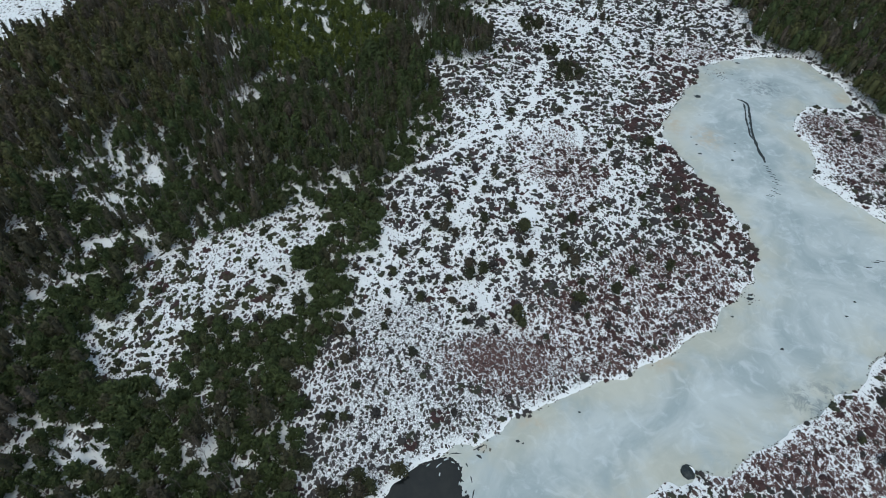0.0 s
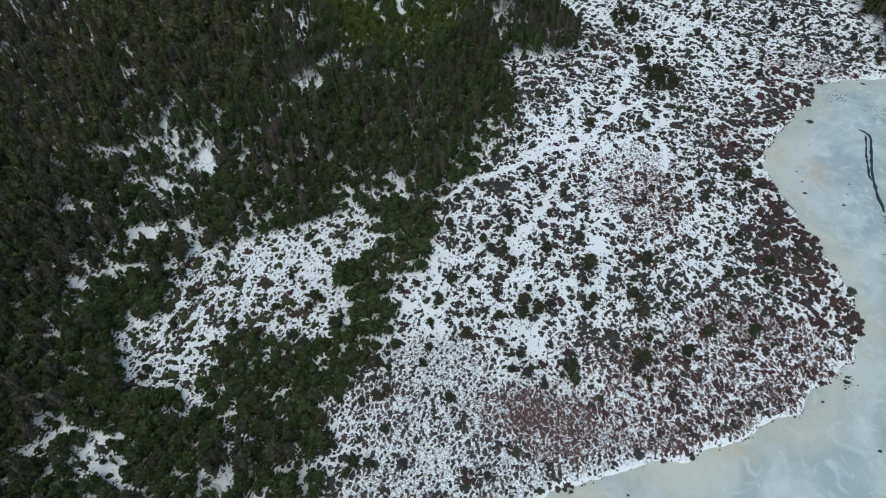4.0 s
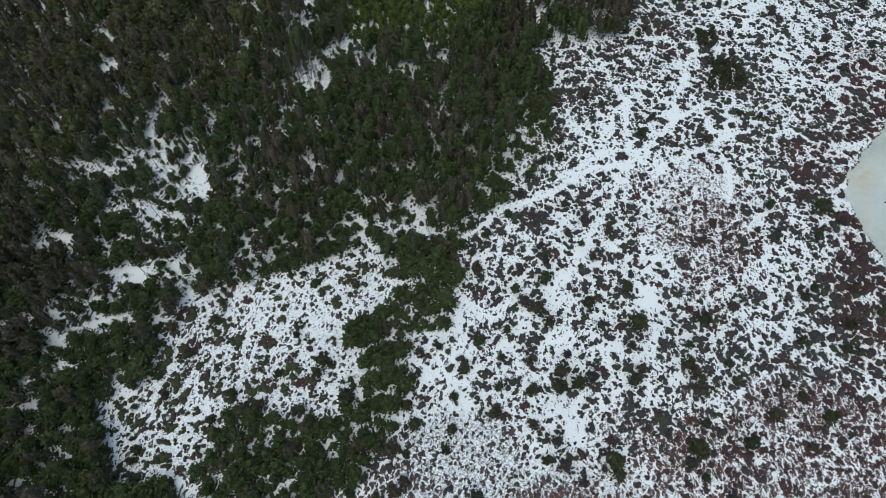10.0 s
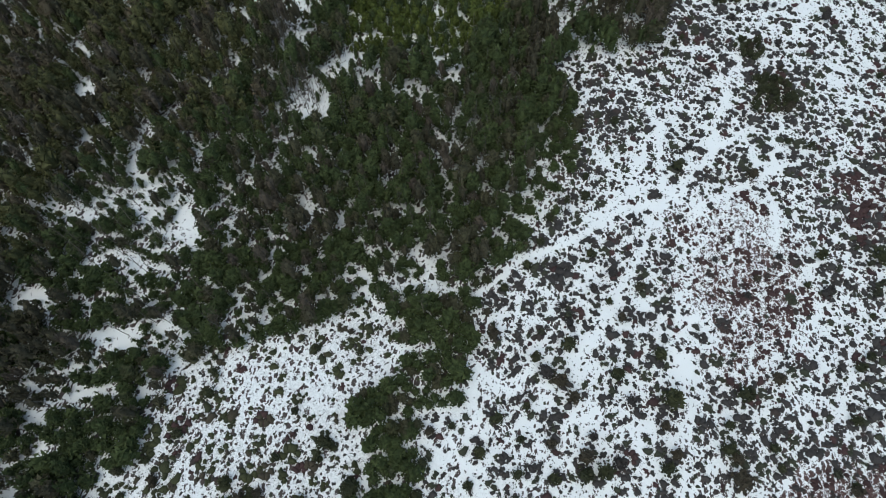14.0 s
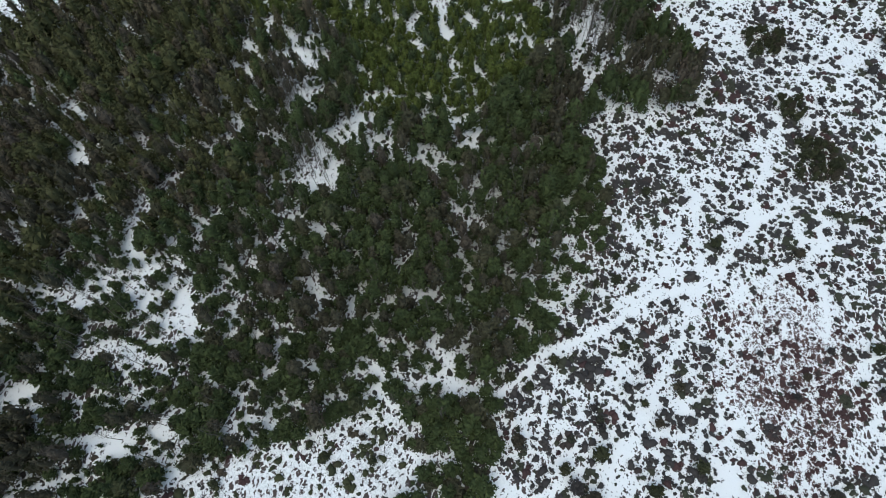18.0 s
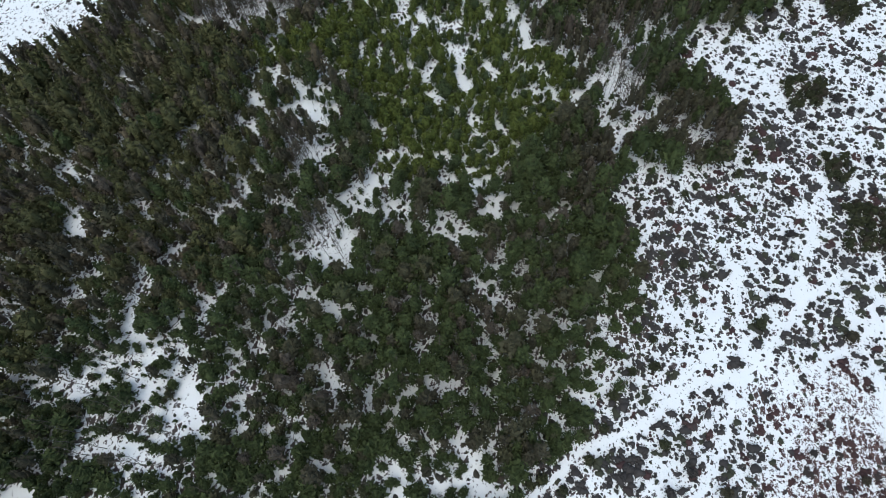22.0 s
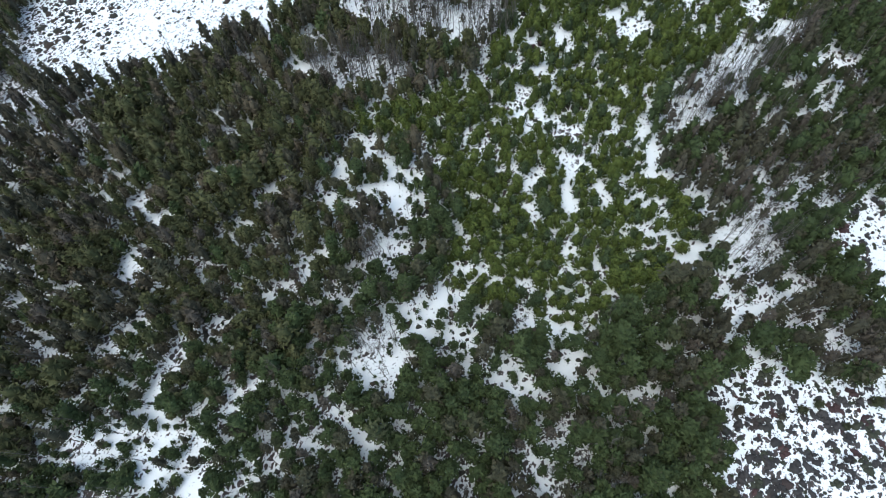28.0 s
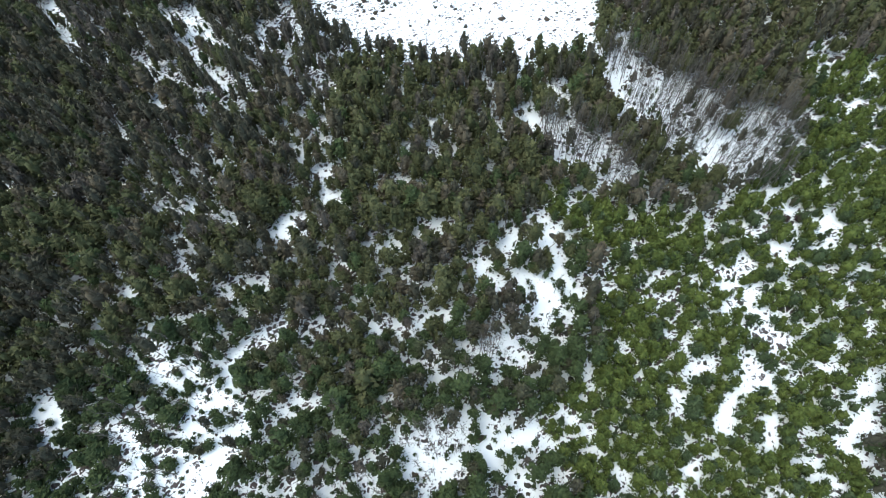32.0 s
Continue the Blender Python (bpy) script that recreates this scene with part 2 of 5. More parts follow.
# open snow in the wood, most of it moved towards the camera to fit its view: from x, y to x, y, half width
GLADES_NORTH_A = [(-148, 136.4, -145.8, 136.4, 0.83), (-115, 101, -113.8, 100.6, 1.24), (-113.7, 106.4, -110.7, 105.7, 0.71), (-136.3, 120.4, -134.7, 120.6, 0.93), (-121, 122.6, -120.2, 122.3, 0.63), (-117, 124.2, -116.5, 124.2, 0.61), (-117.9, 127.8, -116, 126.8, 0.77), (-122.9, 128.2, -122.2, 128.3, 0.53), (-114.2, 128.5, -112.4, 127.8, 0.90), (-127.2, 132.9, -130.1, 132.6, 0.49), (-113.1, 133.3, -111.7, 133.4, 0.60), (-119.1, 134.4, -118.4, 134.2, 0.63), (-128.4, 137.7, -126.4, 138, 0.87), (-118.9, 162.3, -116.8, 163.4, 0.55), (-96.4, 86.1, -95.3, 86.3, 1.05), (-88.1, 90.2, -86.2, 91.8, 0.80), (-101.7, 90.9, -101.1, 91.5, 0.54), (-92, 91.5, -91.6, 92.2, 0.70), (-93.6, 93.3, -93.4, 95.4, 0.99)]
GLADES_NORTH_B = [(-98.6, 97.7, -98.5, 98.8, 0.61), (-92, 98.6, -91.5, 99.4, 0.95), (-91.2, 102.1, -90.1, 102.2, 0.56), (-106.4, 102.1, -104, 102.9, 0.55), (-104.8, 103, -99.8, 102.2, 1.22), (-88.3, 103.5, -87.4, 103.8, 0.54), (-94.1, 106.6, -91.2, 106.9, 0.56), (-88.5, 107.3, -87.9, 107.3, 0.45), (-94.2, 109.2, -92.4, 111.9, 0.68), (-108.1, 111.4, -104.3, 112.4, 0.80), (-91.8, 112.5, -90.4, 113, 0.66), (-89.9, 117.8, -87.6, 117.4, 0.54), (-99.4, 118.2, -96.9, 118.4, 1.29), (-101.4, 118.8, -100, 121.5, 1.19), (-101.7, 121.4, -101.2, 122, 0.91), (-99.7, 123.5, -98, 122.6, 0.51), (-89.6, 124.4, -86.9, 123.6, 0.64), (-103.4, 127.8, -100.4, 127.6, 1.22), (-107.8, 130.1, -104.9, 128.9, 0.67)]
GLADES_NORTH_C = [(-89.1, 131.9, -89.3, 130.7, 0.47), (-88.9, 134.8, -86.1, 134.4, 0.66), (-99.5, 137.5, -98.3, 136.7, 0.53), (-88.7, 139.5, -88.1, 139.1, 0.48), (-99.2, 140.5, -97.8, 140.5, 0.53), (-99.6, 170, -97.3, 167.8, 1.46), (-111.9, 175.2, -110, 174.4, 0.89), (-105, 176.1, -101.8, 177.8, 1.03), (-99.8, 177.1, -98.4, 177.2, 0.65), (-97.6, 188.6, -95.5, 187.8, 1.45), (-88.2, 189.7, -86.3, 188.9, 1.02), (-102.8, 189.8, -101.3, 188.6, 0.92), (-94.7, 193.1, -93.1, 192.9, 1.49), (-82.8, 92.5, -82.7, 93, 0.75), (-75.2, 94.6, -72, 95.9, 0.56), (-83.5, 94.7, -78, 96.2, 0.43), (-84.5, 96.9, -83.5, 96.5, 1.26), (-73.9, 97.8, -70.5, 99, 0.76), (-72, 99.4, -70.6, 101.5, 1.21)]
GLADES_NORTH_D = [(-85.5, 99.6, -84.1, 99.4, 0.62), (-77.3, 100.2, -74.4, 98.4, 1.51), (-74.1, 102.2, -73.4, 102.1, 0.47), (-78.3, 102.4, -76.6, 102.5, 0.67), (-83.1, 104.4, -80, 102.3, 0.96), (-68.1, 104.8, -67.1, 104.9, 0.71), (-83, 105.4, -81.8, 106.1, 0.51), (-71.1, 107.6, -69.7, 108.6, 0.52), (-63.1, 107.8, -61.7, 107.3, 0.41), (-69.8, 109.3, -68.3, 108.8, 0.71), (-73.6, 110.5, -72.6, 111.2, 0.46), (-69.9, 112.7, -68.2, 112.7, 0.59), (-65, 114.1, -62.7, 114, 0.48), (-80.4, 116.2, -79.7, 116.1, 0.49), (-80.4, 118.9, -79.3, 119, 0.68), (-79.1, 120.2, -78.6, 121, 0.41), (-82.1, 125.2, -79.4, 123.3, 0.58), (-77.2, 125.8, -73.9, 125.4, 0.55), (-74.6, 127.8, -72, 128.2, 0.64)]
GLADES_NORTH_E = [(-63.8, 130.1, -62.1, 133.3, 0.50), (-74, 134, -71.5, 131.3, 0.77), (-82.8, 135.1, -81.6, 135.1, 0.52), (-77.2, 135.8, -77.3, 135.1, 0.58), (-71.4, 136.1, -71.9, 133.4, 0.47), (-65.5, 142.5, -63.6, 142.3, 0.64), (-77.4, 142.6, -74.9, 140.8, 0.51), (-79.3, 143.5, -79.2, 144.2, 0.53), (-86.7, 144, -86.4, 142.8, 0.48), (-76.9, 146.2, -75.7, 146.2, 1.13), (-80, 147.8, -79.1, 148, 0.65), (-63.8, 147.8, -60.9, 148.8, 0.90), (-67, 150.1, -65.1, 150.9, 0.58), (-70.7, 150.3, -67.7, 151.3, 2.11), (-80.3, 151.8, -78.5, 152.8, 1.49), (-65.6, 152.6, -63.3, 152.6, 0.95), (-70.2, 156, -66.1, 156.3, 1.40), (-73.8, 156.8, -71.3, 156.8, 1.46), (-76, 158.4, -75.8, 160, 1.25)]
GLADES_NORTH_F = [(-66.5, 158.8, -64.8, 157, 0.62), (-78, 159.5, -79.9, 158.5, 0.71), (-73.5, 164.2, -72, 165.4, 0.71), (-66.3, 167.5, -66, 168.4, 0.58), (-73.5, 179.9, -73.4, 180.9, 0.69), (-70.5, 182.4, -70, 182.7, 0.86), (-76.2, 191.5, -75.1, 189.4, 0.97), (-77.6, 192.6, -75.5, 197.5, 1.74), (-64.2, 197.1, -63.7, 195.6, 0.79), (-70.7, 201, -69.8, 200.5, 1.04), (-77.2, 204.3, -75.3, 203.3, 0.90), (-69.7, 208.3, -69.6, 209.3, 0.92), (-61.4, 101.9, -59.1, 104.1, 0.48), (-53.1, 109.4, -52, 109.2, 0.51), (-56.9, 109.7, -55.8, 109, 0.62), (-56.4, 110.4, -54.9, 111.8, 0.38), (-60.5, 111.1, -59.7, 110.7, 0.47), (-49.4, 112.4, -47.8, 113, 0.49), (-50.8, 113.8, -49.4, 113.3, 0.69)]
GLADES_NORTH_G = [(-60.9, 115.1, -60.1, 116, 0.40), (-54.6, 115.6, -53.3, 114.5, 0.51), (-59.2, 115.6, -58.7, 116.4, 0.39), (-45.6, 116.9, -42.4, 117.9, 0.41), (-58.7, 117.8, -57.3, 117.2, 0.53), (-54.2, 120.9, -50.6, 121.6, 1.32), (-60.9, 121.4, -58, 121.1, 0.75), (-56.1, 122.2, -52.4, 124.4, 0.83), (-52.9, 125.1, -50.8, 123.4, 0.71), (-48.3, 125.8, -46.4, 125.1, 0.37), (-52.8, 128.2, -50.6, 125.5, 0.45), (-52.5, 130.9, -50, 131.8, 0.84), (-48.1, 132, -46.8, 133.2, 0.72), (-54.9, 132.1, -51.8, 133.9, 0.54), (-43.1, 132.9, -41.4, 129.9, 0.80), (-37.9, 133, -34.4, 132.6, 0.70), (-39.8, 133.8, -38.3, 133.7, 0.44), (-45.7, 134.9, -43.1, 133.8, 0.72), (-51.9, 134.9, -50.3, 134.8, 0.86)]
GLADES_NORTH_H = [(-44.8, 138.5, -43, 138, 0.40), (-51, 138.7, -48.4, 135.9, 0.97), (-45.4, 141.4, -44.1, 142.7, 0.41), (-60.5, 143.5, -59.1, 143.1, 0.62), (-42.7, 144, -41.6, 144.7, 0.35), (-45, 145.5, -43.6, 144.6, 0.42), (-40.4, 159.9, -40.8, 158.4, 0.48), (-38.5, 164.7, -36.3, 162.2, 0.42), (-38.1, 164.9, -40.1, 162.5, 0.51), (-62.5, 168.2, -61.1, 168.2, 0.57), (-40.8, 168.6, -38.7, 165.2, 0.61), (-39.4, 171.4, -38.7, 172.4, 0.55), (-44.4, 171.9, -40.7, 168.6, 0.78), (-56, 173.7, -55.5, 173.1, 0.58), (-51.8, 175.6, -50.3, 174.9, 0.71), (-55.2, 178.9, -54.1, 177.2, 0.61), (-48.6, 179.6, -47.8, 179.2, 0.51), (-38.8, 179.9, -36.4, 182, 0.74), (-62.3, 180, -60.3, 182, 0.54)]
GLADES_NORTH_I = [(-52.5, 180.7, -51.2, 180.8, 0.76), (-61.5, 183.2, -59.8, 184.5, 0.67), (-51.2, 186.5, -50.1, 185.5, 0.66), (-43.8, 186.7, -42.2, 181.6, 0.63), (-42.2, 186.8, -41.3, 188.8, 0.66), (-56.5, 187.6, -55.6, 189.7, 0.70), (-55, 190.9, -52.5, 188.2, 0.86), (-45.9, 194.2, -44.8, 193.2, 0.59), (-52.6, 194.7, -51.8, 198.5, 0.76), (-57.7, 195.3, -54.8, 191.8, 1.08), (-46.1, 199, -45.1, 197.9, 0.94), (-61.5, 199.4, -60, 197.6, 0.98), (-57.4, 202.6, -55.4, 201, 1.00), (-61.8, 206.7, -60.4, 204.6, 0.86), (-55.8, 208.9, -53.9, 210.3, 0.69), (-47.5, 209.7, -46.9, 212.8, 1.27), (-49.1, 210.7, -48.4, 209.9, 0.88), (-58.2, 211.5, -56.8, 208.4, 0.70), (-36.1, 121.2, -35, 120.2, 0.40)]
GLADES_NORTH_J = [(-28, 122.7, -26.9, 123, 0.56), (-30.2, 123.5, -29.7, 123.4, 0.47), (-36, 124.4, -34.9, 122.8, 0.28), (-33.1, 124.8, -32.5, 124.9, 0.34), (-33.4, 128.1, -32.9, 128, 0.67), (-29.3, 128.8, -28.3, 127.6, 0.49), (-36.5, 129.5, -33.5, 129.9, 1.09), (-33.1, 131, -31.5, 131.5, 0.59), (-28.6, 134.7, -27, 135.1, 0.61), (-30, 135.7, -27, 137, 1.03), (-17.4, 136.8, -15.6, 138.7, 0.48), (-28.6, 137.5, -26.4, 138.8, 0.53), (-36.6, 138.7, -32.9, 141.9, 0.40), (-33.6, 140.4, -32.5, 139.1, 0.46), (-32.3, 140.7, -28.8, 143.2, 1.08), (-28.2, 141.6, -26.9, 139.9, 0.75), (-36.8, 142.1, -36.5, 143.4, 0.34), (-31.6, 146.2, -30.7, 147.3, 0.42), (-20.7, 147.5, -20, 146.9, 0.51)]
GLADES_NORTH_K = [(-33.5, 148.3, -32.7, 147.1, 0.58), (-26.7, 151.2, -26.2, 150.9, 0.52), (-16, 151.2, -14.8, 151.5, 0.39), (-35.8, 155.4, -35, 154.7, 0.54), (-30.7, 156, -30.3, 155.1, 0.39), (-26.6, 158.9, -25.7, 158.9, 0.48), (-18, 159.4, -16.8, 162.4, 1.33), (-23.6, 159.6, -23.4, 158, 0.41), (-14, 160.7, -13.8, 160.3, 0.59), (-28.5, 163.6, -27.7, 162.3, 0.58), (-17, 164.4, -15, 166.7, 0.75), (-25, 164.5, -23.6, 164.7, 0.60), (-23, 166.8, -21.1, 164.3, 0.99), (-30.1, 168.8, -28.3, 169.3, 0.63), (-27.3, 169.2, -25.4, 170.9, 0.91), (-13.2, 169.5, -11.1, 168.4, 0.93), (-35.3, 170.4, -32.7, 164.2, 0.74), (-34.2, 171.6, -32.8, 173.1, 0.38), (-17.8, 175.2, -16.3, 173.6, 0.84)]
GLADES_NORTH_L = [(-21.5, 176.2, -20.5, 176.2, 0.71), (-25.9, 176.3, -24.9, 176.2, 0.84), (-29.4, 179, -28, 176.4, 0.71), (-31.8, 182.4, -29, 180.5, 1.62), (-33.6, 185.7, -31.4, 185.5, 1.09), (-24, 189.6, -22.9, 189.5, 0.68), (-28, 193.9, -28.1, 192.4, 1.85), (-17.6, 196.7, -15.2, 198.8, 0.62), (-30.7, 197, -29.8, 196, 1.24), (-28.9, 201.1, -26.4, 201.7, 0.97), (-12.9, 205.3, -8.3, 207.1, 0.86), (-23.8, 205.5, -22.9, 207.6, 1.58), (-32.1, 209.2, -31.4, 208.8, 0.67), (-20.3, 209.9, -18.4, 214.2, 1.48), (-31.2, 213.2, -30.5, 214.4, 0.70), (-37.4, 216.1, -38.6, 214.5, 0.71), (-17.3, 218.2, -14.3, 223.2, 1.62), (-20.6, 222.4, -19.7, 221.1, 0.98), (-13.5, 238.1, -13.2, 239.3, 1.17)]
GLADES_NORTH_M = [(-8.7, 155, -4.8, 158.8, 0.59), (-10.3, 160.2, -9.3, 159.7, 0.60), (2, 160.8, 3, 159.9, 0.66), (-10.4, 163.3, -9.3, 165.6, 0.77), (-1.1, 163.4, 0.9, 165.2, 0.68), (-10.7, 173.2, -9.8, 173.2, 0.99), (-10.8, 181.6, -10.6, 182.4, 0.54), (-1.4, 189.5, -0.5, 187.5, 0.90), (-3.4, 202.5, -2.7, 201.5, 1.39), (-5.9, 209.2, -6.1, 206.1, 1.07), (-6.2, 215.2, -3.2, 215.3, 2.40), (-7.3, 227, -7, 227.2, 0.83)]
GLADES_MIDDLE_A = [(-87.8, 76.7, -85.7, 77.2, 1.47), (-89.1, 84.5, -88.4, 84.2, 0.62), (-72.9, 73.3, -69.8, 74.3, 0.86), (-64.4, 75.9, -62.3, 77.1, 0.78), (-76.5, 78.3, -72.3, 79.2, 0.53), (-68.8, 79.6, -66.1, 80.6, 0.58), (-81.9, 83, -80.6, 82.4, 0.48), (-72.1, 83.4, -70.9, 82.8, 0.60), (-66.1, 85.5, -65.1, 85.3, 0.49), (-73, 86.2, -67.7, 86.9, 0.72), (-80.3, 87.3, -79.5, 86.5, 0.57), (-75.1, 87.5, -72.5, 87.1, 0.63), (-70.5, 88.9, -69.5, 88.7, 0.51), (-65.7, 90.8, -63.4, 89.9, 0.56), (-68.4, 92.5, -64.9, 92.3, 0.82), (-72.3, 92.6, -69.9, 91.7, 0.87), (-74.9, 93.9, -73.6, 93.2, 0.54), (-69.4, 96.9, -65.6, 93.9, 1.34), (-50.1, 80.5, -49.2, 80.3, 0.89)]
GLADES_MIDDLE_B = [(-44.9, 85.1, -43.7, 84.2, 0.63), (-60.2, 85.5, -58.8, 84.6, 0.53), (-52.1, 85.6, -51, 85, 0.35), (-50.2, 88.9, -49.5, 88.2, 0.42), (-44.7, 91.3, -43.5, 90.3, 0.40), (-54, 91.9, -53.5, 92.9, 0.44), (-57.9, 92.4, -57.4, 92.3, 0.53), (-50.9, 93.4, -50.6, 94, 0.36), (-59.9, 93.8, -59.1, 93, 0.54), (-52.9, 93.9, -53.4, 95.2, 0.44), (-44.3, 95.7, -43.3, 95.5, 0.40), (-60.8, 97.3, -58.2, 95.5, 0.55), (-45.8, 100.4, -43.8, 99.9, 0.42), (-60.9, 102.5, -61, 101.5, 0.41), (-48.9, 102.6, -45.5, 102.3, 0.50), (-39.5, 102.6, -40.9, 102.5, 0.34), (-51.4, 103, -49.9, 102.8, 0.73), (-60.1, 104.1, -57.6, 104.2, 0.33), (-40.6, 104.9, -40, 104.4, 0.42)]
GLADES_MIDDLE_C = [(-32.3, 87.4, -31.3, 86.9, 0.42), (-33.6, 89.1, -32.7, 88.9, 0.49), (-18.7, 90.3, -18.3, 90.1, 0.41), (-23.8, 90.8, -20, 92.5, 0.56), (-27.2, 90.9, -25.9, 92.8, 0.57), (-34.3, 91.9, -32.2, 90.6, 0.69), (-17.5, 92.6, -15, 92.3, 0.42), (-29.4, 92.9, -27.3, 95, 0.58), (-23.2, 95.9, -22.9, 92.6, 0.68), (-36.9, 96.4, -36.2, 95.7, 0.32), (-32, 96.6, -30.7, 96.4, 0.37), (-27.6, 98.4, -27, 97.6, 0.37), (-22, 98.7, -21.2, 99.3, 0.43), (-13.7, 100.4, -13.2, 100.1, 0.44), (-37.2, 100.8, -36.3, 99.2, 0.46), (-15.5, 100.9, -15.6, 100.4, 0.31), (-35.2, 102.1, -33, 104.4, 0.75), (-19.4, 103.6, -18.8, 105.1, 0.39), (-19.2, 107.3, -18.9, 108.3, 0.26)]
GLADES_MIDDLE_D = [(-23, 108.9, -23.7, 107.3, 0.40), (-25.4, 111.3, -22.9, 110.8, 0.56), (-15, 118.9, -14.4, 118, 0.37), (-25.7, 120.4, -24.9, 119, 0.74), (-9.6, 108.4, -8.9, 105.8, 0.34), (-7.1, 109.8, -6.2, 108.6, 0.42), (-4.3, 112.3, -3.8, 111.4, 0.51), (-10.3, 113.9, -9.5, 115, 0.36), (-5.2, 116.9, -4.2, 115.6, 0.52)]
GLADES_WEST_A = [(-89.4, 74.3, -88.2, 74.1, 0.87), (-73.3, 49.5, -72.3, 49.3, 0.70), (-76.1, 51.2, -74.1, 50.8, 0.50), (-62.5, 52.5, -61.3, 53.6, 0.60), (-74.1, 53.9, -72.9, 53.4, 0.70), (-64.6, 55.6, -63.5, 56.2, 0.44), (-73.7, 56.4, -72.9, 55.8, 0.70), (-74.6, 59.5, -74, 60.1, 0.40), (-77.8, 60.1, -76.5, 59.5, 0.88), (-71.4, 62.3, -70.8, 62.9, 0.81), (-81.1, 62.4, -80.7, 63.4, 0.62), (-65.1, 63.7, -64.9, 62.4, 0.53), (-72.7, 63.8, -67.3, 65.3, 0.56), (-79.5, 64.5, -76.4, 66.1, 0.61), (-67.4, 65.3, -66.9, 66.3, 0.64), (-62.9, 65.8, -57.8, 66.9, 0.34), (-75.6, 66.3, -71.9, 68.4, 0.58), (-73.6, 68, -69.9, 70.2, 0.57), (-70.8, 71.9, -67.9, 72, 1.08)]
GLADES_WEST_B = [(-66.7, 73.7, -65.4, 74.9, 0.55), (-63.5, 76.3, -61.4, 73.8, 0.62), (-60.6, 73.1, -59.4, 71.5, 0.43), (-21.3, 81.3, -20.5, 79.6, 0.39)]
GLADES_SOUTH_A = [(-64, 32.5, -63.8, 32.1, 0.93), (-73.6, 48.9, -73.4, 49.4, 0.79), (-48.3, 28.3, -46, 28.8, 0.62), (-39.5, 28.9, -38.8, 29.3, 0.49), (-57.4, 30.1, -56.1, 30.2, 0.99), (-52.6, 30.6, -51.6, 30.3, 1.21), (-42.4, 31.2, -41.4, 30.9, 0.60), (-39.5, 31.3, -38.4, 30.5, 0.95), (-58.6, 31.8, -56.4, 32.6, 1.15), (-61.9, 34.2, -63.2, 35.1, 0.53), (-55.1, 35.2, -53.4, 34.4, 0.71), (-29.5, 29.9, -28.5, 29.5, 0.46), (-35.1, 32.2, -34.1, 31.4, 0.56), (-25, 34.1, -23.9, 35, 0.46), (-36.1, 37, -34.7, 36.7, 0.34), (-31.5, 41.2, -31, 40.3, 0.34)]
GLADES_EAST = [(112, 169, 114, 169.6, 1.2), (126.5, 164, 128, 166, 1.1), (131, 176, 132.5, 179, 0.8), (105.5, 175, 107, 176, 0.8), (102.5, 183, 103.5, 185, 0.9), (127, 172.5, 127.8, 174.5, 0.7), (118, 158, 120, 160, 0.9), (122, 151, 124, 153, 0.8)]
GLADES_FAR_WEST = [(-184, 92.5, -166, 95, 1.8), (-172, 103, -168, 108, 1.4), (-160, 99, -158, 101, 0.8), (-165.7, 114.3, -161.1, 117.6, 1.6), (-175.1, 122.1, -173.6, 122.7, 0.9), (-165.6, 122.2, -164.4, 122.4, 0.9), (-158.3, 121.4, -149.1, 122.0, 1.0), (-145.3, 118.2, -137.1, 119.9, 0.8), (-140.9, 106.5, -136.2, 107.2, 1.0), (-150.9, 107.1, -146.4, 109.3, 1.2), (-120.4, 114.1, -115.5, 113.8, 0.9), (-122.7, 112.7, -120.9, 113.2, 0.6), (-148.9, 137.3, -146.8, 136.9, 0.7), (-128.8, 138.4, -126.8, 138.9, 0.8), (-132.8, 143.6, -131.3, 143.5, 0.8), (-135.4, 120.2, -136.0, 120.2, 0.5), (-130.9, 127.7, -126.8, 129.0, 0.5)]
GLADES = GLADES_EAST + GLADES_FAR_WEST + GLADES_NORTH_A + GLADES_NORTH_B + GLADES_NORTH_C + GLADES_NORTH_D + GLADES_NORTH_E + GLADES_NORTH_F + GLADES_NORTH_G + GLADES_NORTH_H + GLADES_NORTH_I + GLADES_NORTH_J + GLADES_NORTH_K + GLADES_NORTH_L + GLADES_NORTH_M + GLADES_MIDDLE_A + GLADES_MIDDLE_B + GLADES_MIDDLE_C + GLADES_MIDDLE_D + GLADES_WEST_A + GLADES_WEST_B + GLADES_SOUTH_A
# leafless stands: x, y, half width, half depth
BIRCH_STANDS = [(-87, 174, 11, 5.5), (-100, 193, 8, 5), (-90, 191, 8, 6), (-80, 193, 9, 7), (-70, 197, 6, 7), (-88, 199, 9, 4.5), (-76, 205, 7, 5), (-26, 191, 4.5, 5), (-22, 200, 4.5, 5.5), (-18, 209, 4, 6), (-14, 219, 4, 5),
                (-9, 168, 4.5, 6), (-55, 126, 3.5, 4.5), (-63, 140, 3, 2.5)]
MIXED_STANDS = [(-3, 161, 9, 12), (-4, 180, 6, 8), (-146, 120, 15, 9), (-139, 133, 12, 7), (-118, 105, 9, 6), (-22, 121, 7, 9), (-9, 112, 4, 8), (-150, 138, 8, 5), (-140, 146, 8, 3), (-73, 88, 9, 4.5), (-86, 95, 5, 3.5), (-45, 118, 3.5, 2.6)]
BROWN_STAND = [(-27, 180), (-21, 191), (-13, 195), (-4, 196), (1, 195), (4, 180), (-2, 178), (-7, 172), (-15, 173), (-20, 174)]
